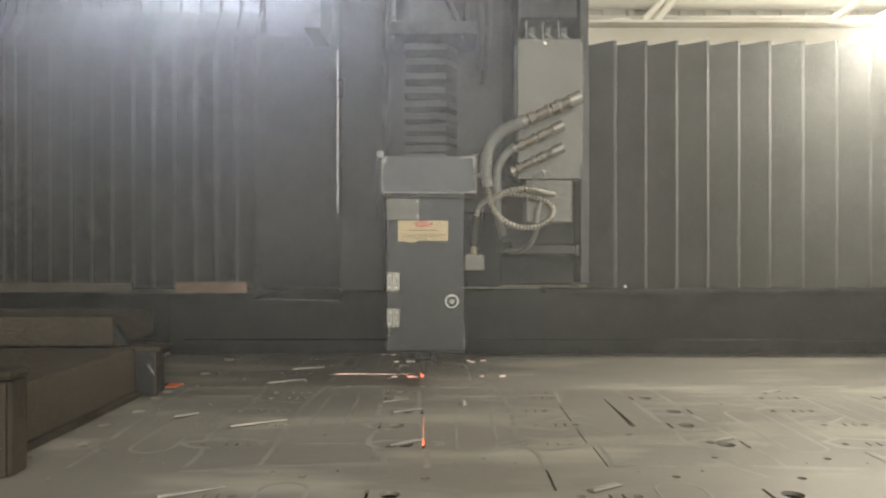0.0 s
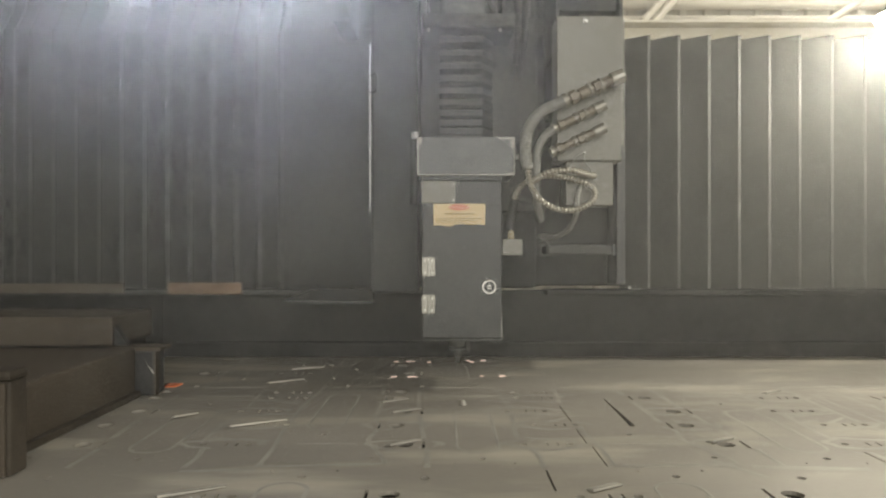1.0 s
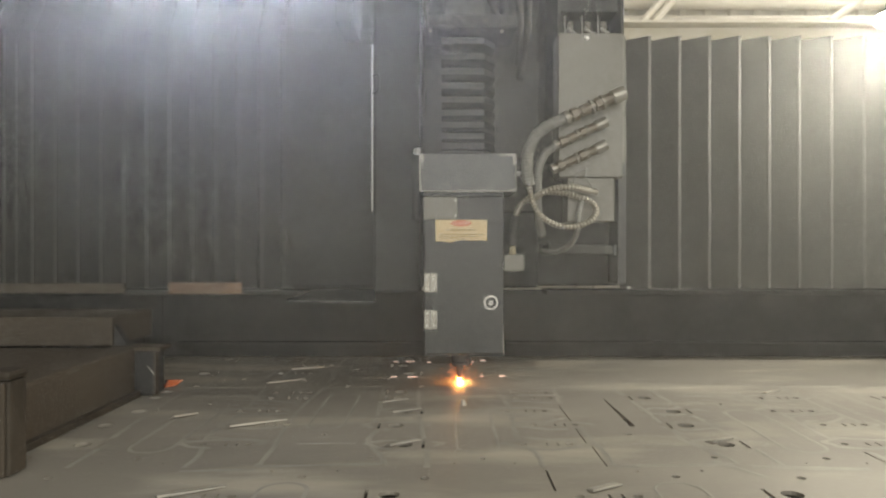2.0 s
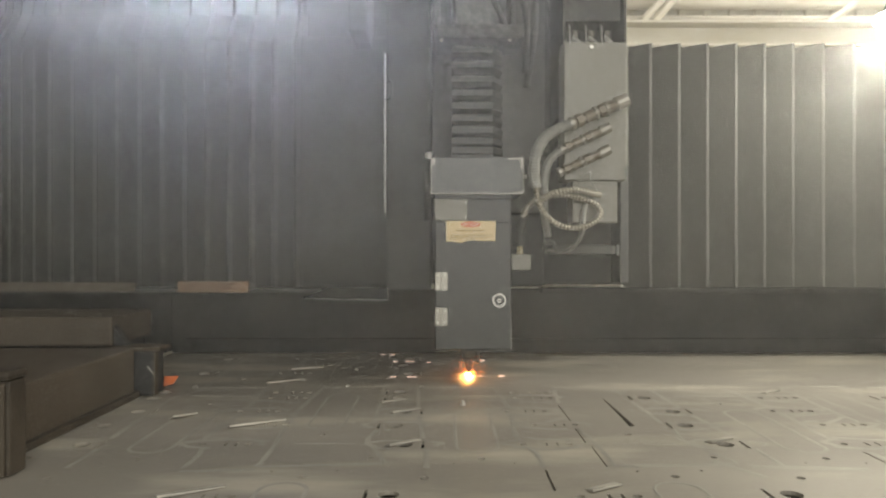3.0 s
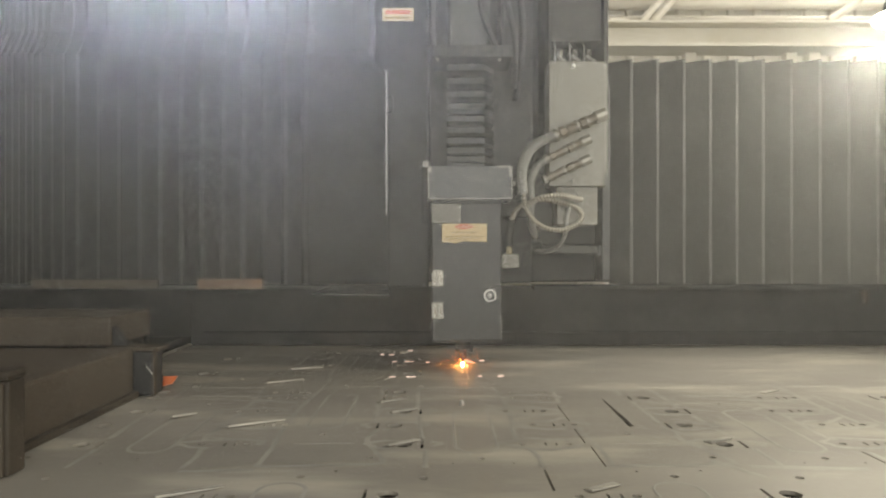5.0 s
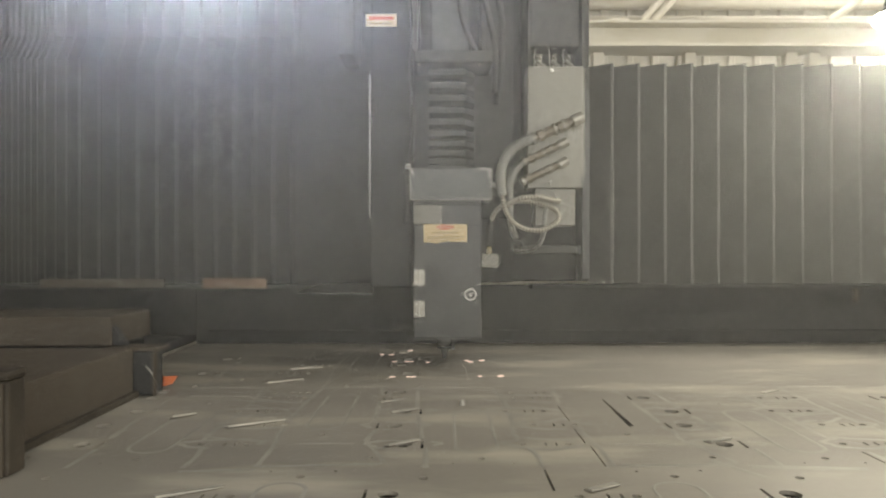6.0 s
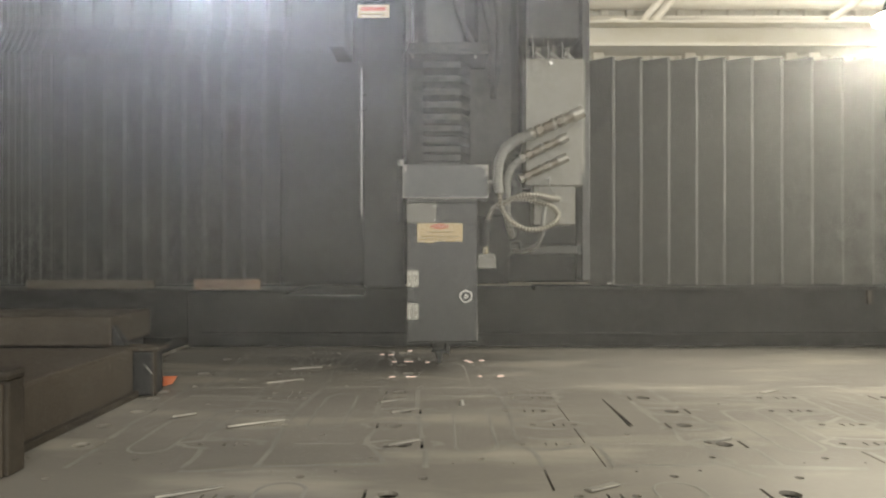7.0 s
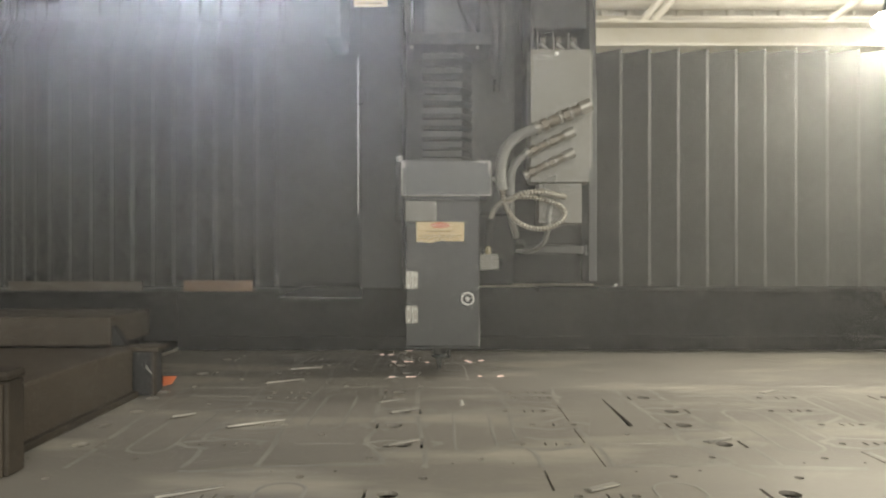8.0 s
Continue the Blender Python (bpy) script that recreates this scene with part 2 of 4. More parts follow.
# ---- the hall ----
def build_hall():
    single("floor", bx(B(), -4.2, 4.2, -3.2, 4.3, -0.86, -0.80), M_FLOOR, "grey concrete workshop floor with stains", "floor", kind="structure")
    w = B()
    bx(w, -4.2, 4.2, 3.30, 3.36, -0.80, 2.70)
    for i in range(70):     # standing ribs of the cladding
        x = -4.1 + i * 0.118
        bx(w, x, x + 0.035, 3.278, 3.302, -0.80, 2.70, 0.006, 1)
    single("wall_north", w, M_WALL, "cream ribbed sheet cladding of the hall wall", "wall", kind="structure")
    g = B()     # south wall with a made-up gap at the fill light
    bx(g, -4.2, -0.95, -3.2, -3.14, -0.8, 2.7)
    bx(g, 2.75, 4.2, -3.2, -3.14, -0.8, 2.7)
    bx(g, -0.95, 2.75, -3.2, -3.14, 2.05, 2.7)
    single("wall_south", g, M_WALL, "cream hall wall with a gap for the added fill light", "wall", kind="structure")
    single("wall_west", bx(B(), -4.2, -4.14, -3.14, 3.28, -0.8, 2.7), M_WALL, "cream hall wall beside the machine", "wall", kind="structure")
    single("wall_east", bx(B(), 4.14, 4.2, -3.14, 3.28, -0.8, 2.7), M_WALL, "cream hall wall beyond the machine", "wall", kind="structure")
    single("ceiling", bx(B(), -4.2, 4.2, -3.2, 3.36, 2.70, 2.76), M_WALL, "cream hall ceiling", "ceiling", kind="structure")
    # steel beam with flanges, and posts under it
    b = thing("crossbeam", "cream painted steel beam spanning in front of the wall", "beam", kind="structure")
    part("web", bx(B(), -4.1, 4.1, 3.05, 3.09, 1.150, 1.232, 0.004), M_BEAMHALL, b)
    part("flange", bx(B(), -4.1, 4.1, 2.99, 3.15, 1.234, 1.246, 0.003), M_BEAMHALL, b)
    part("flange", bx(B(), -4.1, 4.1, 2.99, 3.15, 1.136, 1.148, 0.003), M_BEAMHALL, b)
    for x in (0.66, 1.06, 1.50, 1.60, 2.05):
        p = single("post", bx(B(), x, x + 0.05, 3.08, 3.13, -0.8, 1.134, 0.005), M_BEAMHALL, "cream square steel post under the beam", "post", "wall posts")
    # pipes under the ceiling
    for z, y, r, x0, x1 in ((1.335, 3.262, 0.016, 0.4, 3.6), (1.40, 3.256, 0.022, 0.4, 3.6), (1.29, 3.266, 0.012, 0.4, 3.6), (1.46, 3.258, 0.02, 0.3, 3.6)):
        single("pipe", cyl(B(), (x0, y, z), (x1, y, z), r), M_PIPE, "cream painted pipe running along the wall", "pipe", "wall pipes", smooth=True)
    for x, lean in ((0.86, 0.10), (0.91, 0.10), (1.66, 0.16)):
        single("pipe_brace", tube(B(), [(x, 3.04, 1.255), (x + lean * 0.5, 3.04, 1.31), (x + lean, 3.05, 1.37), (x + lean * 1.5, 3.06, 1.45)], 0.016), M_PIPE,
               "cream slanting pipe rising from the beam", "pipe", "slanting pipes", smooth=True)
    single("conduit_clip", bx(B(), 0.72, 0.80, 3.02, 3.06, 1.2465, 1.262, 0.004), M_PIPE, "small cream bracket on the beam", "bracket")
    # lamps
    l = thing("flood_lamp", "lit round white flood lamp over the bed", "lamp", LAMP_B)
    dome = B()
    bmesh.ops.create_uvsphere(dome, u_segments=24, v_segments=12, radius=0.030)
    for v in dome.verts:
        v.co.z *= 0.55
    part("diffuser", dome, M_GLOWLAMP, l, "lit white dome", True)
    part("housing", cyl(B(), (0.010, 0, 0.010), (0.018, 0, 0.045), 0.022, 0.020, 24), M_PLATE, l)
    part("stem", cyl(B(), (0, 0, 0.05), (0.35, 0, 1.98), 0.010), M_PLATE, l)
    l = thing("machine_lamp", "cool white lamp above the bed", "lamp")
    l.matrix_basis = look((LAMP_A[0], LAMP_A[1] + 0.03, LAMP_A[2] + 0.01), (-0.30, 0.45, 0.89))
    part("housing", bx(B(), -0.15, 0.15, -0.055, 0.055, 0.004, 0.05, 0.01), M_PLATE, l)
    part("diffuser", bx(B(), -0.135, 0.135, -0.045, 0.045, -0.003, 0.0035, 0.001), M_GLOWCOOL, l, "lit cool diffuser")
    single("lamp_stem", cyl(B(), (LAMP_A[0], LAMP_A[1] + 0.05, LAMP_A[2] + 0.05), (LAMP_A[0], LAMP_A[1] + 0.05, 2.699), 0.012), M_PLATE, "dark stem carrying the machine lamp", "lamp stem")
    # body for the added wall light, out of view
    for x, y, sx, sy in ((2.2, 2.3, 2.0, 0.4),):
        l = thing("added_ceiling_lamp", "long added ceiling lamp that brightens the hall wall", "lamp", (x, y, 2.6), "ceiling lamps")
        part("housing", bx(B(), -sx / 2 - 0.03, sx / 2 + 0.03, -sy / 2 - 0.03, sy / 2 + 0.03, 0.0, 0.10, 0.01), M_BEAMHALL, l)
        part("diffuser", bx(B(), -sx / 2, sx / 2, -sy / 2, sy / 2, -0.008, -0.001), M_GLOWCEIL, l, "lit white diffuser of the added lamp")


# ---- the bed and the cut sheet ----
PERIOD = 0.457        # one nested pair of parts across
STEP = 0.515          # the next row of parts along
SHEET = (-0.72, 2.4, 0.55, 3.05)


def circle(x, y, r, n=12):
    return [(x + r * math.cos(i * 2 * math.pi / n), y + r * math.sin(i * 2 * math.pi / n)) for i in range(n)]


def slit(x, y0, y1, w=0.0028):
    return [(x - w / 2, y0), (x + w / 2, y0), (x + w / 2, y1), (x - w / 2, y1)]


def wedge(x, y0, y1, w):
    return [(x - w / 2, y0), (x + w / 2, y0), (x + 0.001, y1), (x - 0.001, y1)]


def tab_motif(x, y, way):
    """A round hole, a slit and a small hole in a line."""
    return [circle(x, y, 0.0125, 16), slit(x + way * 0.0265, y - 0.018, y + 0.018, 0.0042), circle(x + way * 0.0395, y, 0.0052, 10)]


def clip_motif(x, y):
    """Two small holes with a long and two short slits between."""
    return [circle(x, y, 0.0054, 10), slit(x + 0.0105, y - 0.020, y + 0.020, 0.0042), slit(x + 0.033, y - 0.008, y + 0.008, 0.0034),
            slit(x + 0.048, y - 0.008, y + 0.008, 0.0034), circle(x + 0.065, y, 0.0056, 10)]


def nest(dx, dy):
    loops = []
    for x, y, way in ((-0.0605, 0.803, -1), (-0.054, 1.008, 1), (-0.0735, 1.117, -1), (-0.062, 1.213, 1), (-0.080, 1.323, -1)):
        loops += tab_motif(x + dx, y + dy, way)
    for x, y in ((0.116, 1.010), (0.145, 1.121), (0.110, 1.216), (0.137, 1.323), (0.155, 0.797)):
        loops += clip_motif(x + dx, y + dy)
    for x, y, r in ((0.0525, 0.940, 0.0052), (0.015, 0.920, 0.002), (0.094, 0.920, 0.002), (-0.178, 1.063, 0.0052), (-0.213, 0.886, 0.0024),
                    (-0.132, 0.888, 0.0024), (-0.172, 0.866, 0.0055), (-0.095, 0.945, 0.005), (-0.0215, 0.860, 0.0058), (0.041, 1.270, 0.0036)):
        loops.append(circle(x + dx, y + dy, r, 10))
    return loops


def ridge(bm, pts, w=0.0034, h=0.0007, closed=False):
    """A low bead of burr along a line on the sheet."""
    n = len(pts)
    vs = []
    for i in range(n):
        a = Vector(pts[(i - 1) % n] if closed or i else pts[0])
        b = Vector(pts[(i + 1) % n] if closed or i < n - 1 else pts[-1])
        d = (b - a).normalized()
        nrm = Vector((-d.y, d.x))
        p = Vector(pts[i])
        ww = w * (0.75 + 0.5 * random.random())
        q = [(p + nrm * ww / 2), p, (p - nrm * ww / 2)]
        vs.append([bm.verts.new((q[0].x, q[0].y, 0.0002)), bm.verts.new((q[1].x, q[1].y, h)), bm.verts.new((q[2].x, q[2].y, 0.0002))])
    for i in range(n if closed else n - 1):
        a, b = vs[i], vs[(i + 1) % n]
        for k in (0, 1):
            bm.faces.new((a[k], a[k + 1], b[k + 1], b[k]))
    return bm


def stadium(x0, x1, y0, y1, n=9):
    r, cx = (x1 - x0) / 2, (x0 + x1) / 2
    top = [(cx + r * math.cos(a * math.pi / n), y1 - r + r * math.sin(a * math.pi / n)) for a in range(n + 1)]
    low = [(cx - r * math.cos(a * math.pi / n), y0 + r - r * math.sin(a * math.pi / n)) for a in range(n + 1)]
    return top + low


def line(x0, y0, x1, y1, n=8):
    return [(x0 + (x1 - x0) * i / n, y0 + (y1 - y0) * i / n) for i in range(n + 1)]


def sheet_loops():
    loops = []
    for k in (-1, 0, 1, 2, 3):
        loops += nest(k * PERIOD, 0)
    for k in (-1, 0):
        loops += nest(k * PERIOD - 0.02, STEP + 0.06)
    loops.append(wedge(0.2985, 1.112, 1.318, 0.009))
    loops += [slit(0.207, 1.145, 1.262, 0.0021), slit(0.206, 1.015, 1.100, 0.0021), slit(0.2105, 0.905, 0.998, 0.0021), slit(0.130, 0.815, 0.893, 0.0030), slit(0.577, 0.915, 0.972, 0.0021)]
    x0, x1, y0, y1 = SHEET
    keep = []
    for p in loops:
        xs, ys = [q[0] for q in p], [q[1] for q in p]
        box = (min(xs) - 0.003, max(xs) + 0.003, min(ys) - 0.003, max(ys) + 0.003)
        if box[0] < -0.56 or box[1] > x1 - 0.02 or box[2] < y0 or box[3] > y1 or (box[3] > 1.5 and box[1] > 0.0):
            continue
        if all(box[1] < o[0] or box[0] > o[1] or box[3] < o[2] or box[2] > o[3] for _, o in keep):
            keep.append((p, box))
    return [p for p, _ in keep]


def build_sheet():
    x0, x1, y0, y1 = SHEET
    bm = B()
    edges = []
    for p in [[(x0, y0), (x1, y0), (x1, y1), (x0, y1)]] + sheet_loops():
        vs = [bm.verts.new((*q, 0.0)) for q in p]
        edges += [bm.edges.new((a, b)) for a, b in zip(vs, vs[1:] + vs[:1])]
    bmesh.ops.triangle_fill(bm, use_beauty=True, edges=edges)
    bmesh.ops.recalc_face_normals(bm, faces=bm.faces[:])
    top = bm.faces[:]
    if top and top[0].normal.z < 0:
        bmesh.ops.reverse_faces(bm, faces=top)
    rim = [e for e in bm.edges if len(e.link_faces) == 1]
    made = bmesh.ops.extrude_edge_only(bm, edges=rim)
    for v in made["geom"]:
        if isinstance(v, bmesh.types.BMVert):
            v.co.z = -0.005
    s = thing("steel_sheet", "dusty grey steel sheet with laser-cut slots and holes", "steel sheet")
    part("plate", bm, M_SHEET, s)
    # burr lines and blown-clean bands round the nested parts
    holes = []
    for p in sheet_loops():
        xs, ys = [q[0] for q in p], [q[1] for q in p]
        holes.append((min(xs), max(xs), min(ys), max(ys)))

    def cut(pts, w=0.0032, h=0.0006, closed=False, m=None):
        """A bead along pts, broken where it would run over a hole."""
        if closed:
            part("cut_line", ridge(B(), pts, w, h, True), m or M_BURR, s)
            return
        g = w / 2 + 0.001
        run = []
        for q in list(pts) + [None]:
            if q is not None and not any(a - g < q[0] < b + g and c - g < q[1] < d + g for a, b, c, d in holes):
                run.append(q)
                continue
            if len(run) > 1:
                part("cut_line", ridge(B(), run, w, h), m or M_BURR, s)
            run = []

    for k in (-1, 0, 1, 2, 3):
        for row in ((-1, 0, 1) if k < 1 else (-1, 0)):
            dx, dy = k * PERIOD, row * STEP
            inside = lambda x: x + dx > -0.57 and (row < 1 or x + dx < -0.03)
            if inside(0.02) and row >= 0 and not (k == 0 and row == 1):
                cut(stadium(0.020 + dx, 0.079 + dx, 0.966 + dy, 1.222 + dy), 0.0052, 0.0005, True, M_BAND)
            if inside(-0.212) and (k != 1 or row == -1):
                cut(stadium(-0.212 + dx, -0.156 + dx, max(0.56, 1.092 + dy), 1.358 + dy), 0.0052, 0.0005, True, M_BAND)
            if row < 0:
                continue
            for x0, y0, x1, y1 in ((-0.061, 1.418, 0.104, 1.422), (-0.236, 1.425, -0.097, 1.433), (-0.017, 1.340, 0.100, 1.337),
                                   (-0.208, 1.011, -0.123, 1.013)):
                if inside(x0) and (row < 1 or inside(x1)):
                    cut(line(x0 + dx, y0 + dy, x1 + dx, y1 + dy), 0.0036, 0.0008, False, M_BAND if y0 < 1.1 else M_BURR)
            for pts in (((-0.117, 1.424), (-0.110, 1.246), (-0.108, 1.140), (-0.101, 1.090), (-0.108, 1.032), (-0.095, 0.988), (-0.078, 0.935), (-0.076, 0.9155)),
                        ((-0.236, 0.905), (-0.160, 0.911), (-0.080, 0.917)),
                        ((-0.046, 1.40), (-0.0405, 1.22), (-0.028, 1.040), (-0.022, 0.985), (-0.020, 0.900)),
                        ((0.104, 1.420), (0.115, 1.278), (0.114, 1.17), (0.110, 1.050), (0.128, 0.96), (0.128, 0.900)),
                        ((0.072, 1.306), (0.130, 1.296), (0.199, 1.282)), ((0.116, 1.170), (0.150, 1.184), (0.205, 1.200)),
                        ((0.117, 1.047), (0.150, 1.036), (0.206, 1.026)), ((0.130, 1.114), (0.17, 1.14), (0.2045, 1.17)),
                        ((-0.236, 1.425), (-0.246, 1.26), (-0.244, 1.09), (-0.237, 1.00), (-0.236, 0.905))):
                if inside(pts[0][0]) and (row < 1 or all(inside(q[0]) for q in pts)):
                    path = [(q.x, q.y) for q in smooth_path([(q[0] + dx, q[1] + dy, 0) for q in pts], 10)]
                    cut(path, 0.0075, 0.0004, False, M_BAND)
    # pale halos where the gas blew the dust off round the holes
    for k in (-1, 0, 1, 2):
        for x, y, rx in ((-0.054, 1.008, 0.050), (-0.074, 1.117, 0.048), (-0.062, 1.213, 0.050), (0.142, 1.010, 0.056), (0.170, 1.121, 0.056), (0.138, 1.216, 0.056), (0.166, 1.323, 0.054)):
            if x + k * PERIOD > -0.50:
                cx, cy = x + k * PERIOD + random.uniform(-0.004, 0.004), y + random.uniform(-0.003, 0.003)
                lean, open_at = random.uniform(-0.2, 0.2), random.uniform(0, 6.28)
                arc = []
                for i in range(27):
                    a = open_at + i * 0.19
                    rr = 1 + 0.10 * math.sin(3 * a + k) + 0.06 * math.sin(7 * a)
                    arc.append((cx + rx * rr * math.cos(a) + lean * 0.02 * math.sin(a), cy + 0.024 * rr * math.sin(a)))
                cut(arc, 0.0085, 0.0003, False, M_BAND)
    for x0, y0, x1, y1, w in ((0.218, 0.908, 0.370, 0.911, 0.011), (0.355, 0.930, 0.395, 0.862, 0.010), (0.395, 0.905, 0.540, 0.893, 0.013), (-0.330, 0.886, -0.236, 0.893, 0.008)):
        cut(line(x0, y0, x1, y1, 12), w, 0.0004, False, M_BAND)
    # the freshly cut slot follows the head's course
    part("cut_line", ridge(B(), line(0.058, 1.50, 0.056, 1.66) + [(0.050, 1.705), (0.028, 1.735), (0.004, 1.715), (-0.004, 1.69)], 0.003), M_BURR, s)
    # tipped-up tabs with bright edges
    for ax, ay, bx_, by, up in ((-0.082, 1.211, -0.036, 1.234, 0.006), (-0.073, 1.007, -0.030, 1.033, 0.007), (-0.107, 1.290, -0.063, 1.316, 0.006),
                                (0.385, 1.023, 0.425, 1.040, 0.006), (-0.328, 1.114, -0.252, 1.156, 0.008), (0.172, 0.817, 0.211, 0.836, 0.006),
                                (-0.317, 0.796, -0.252, 0.828, 0.005), (-0.340, 1.647, -0.277, 1.672, 0.009), (-0.3557, 1.477, -0.2913, 1.5157, 0.007),
                                (-0.436, 1.180, -0.410, 1.203, 0.010), (0.62, 1.37, 0.66, 1.39, 0.005)):
        t = B()
        up *= 0.6
        ay, by = ay - up * ay / 0.278, by - up * 0.5 * by / 0.278
        d = Vector((bx_ - ax, by - ay, 0))
        n = Vector((-d.y, d.x, 0)).normalized() * 0.014
        a, b = Vector((ax, ay, 0.001)), Vector((bx_, by, 0.001))
        v = [t.verts.new(q) for q in (a + Vector((0, 0, up)), b + Vector((0, 0, up * 0.5)), b + n, a + n)]
        w = [t.verts.new(q) for q in (a + Vector((0, 0, up - 0.003)), b + Vector((0, 0, max(0.0003, up * 0.5 - 0.003))), b + n - Vector((0, 0, 0.0006)), a + n - Vector((0, 0, 0.0006)))]
        t.faces.new(v), t.faces.new(w[::-1])
        for i in range(4):
            t.faces.new((v[i], w[i], w[(i + 1) % 4], v[(i + 1) % 4]))
        part("bent_tab", t, M_BURR, s, "bright tipped-up offcut tab")
    # loose bright slugs and specks of slag
    bm = B()
    for i in range(14):
        x = random.gauss(-0.14, 0.10)
        y = random.uniform(1.45, 1.90)
        q = random.uniform(0.0004, 0.0009)
        bx(bm, x - q * random.uniform(2, 6), x + q * 3, y - q, y + q, 0.0003, 0.0003 + q)
    single("slag_specks", bm, M_BURR, "bright specks of slag on the steel sheet", "slag", kind="stuff")
    # chips glow faintly so that they show as glints in the shadow
    for px, py in ((-0.085, 1.93), (-0.130, 1.857), (-0.115, 1.745), (-0.084, 1.745), (-0.072, 1.745), (-0.033, 1.735), (0.063, 1.757), (0.071, 1.738),
                   (-0.106, 1.537), (-0.071, 1.537), (-0.060, 1.537), (0.085, 1.545), (0.130, 1.545), (-0.155, 1.86), (0.10, 1.76)):
        ln = random.uniform(0.003, 0.007)
        c = bx(B(), -ln, ln, -0.001, 0.001, 0.0, random.uniform(0.0010, 0.0020))
        ob = single("steel_chip", c, M_GLINT, "steel chip on the sheet, its glint made by a faint glow", "steel chip", "chips on the sheet")
        ob.matrix_basis = pose(px, py, 0.0004, -35, 0, random.uniform(-14, 14))
    single("slug", cyl(B(), (0.037, 1.262, 0.0003), (0.036, 1.262, 0.009), 0.006, 0.003, 8), M_STEEL, "small bright steel slug on the sheet", "slug")


def build_bed():
    b = thing("cutting_bed", "sooty slatted bed under the steel sheet", "machine bed", (0, 0, 0))
    for i in range(44):
        y = 0.56 + i * 0.055
        part("slat", bx(B(), -0.58, 2.38, y, y + 0.003, -0.10, -0.006), M_BED, b)
    part("tray", bx(B(), -0.62, 2.42, 0.52, 3.08, -0.26, -0.20), M_BED, b)
    for x in (-0.62, 2.40):
        part("side_rail", bx(B(), x - 0.1 if x < 0 else x, x + 0.02, 0.52, 3.08, -0.199, -0.0055), M_BEAM, b)
    for x in (-0.5, 2.3):
        for y in (0.65, 2.9):
            part("leg", bx(B(), x - 0.06, x + 0.06, y - 0.06, y + 0.06, -0.80, -0.261, 0.006), M_BEAM, b)


def build_side_rail():
    r = thing("bed_side_rail", "dirty brown-grey steel rail box along the bed", "rail", (0, 0, 0))
    part("rail_body", bx(B(), -1.6, -0.578, 0.50, 1.335, 0.001, 0.0925, 0.006), M_RAIL, r)
    part("rail_body", bx(B(), -1.6, -0.735, 1.535, 3.0, 0.001, 0.028, 0.004), M_BEAM, r)
    part("cover", bx(B(), -1.6, -0.627, 1.345, 1.53, 0.0935, 0.149, 0.004), M_RAIL, r)
    part("cover_support", bx(B(), -1.6, -0.64, 1.40, 1.53, 0.001, 0.0932, 0.004), M_BEAM, r)
    # darker strip for the shadow line along the rail's base
    part("base_shade_strip", bx(B(), -0.5775, -0.566, 0.50, 1.33, 0.0005, 0.012, 0.002), M_CLAMP, r)
    g = B()
    vs = [g.verts.new(p) for p in ((-0.626, 1.352, 0.094), (-0.626, 1.352, 0.132), (-0.600, 1.352, 0.094), (-0.626, 1.37, 0.094), (-0.626, 1.37, 0.132), (-0.600, 1.37, 0.094))]
    for f in ((0, 1, 2), (5, 4, 3), (0, 3, 4, 1), (1, 4, 5, 2), (2, 5, 3, 0)):
        g.faces.new([vs[i] for i in f])
    part("gusset", g, M_BLACK, r, "dark triangular gusset")
    part("bolt_head", cyl(B(), (-0.640, 1.50, 0.1492), (-0.640, 1.50, 0.153), 0.004, seg=6), M_BEAM, r)
    k = thing("rail_end_stop", "dark end stop with a thin top plate", "end stop", (0, 0, 0))
    part("stop_body", bx(B(), -0.628, -0.545, 1.340, 1.39, 0.001, 0.084, 0.004), M_BLACK, k)
    part("top_plate", bx(B(), -0.632, -0.533, 1.338, 1.394, 0.0845, 0.0925, 0.002), M_RAIL, k)
    part("edge_strip", bx(B(), -0.5445, -0.5408, 1.336, 1.352, 0.001, 0.084, 0.001), M_RAIL, k)
    part("wire", tube(B(), [(-0.556, 1.336, 0.058), (-0.550, 1.334, 0.052), (-0.543, 1.334, 0.043)], 0.0010, 6), M_STEEL, k)
    p = thing("sheet_clamp", "dark brown steel clamp post beside the sheet", "clamp", (0, 0, 0))
    part("post", bx(B(), -0.560, -0.525, 0.862, 0.897, 0.001, 0.117, 0.004), M_CLAMP, p, "dark rounded post")
    part("arm", bx(B(), -0.64, -0.5235, 0.857, 0.899, 0.1175, 0.130, 0.006), M_CLAMP, p)
    part("face_plate", bx(B(), -0.62, -0.530, 0.8565, 0.8615, 0.001, 0.115, 0.002), M_RAIL, p)


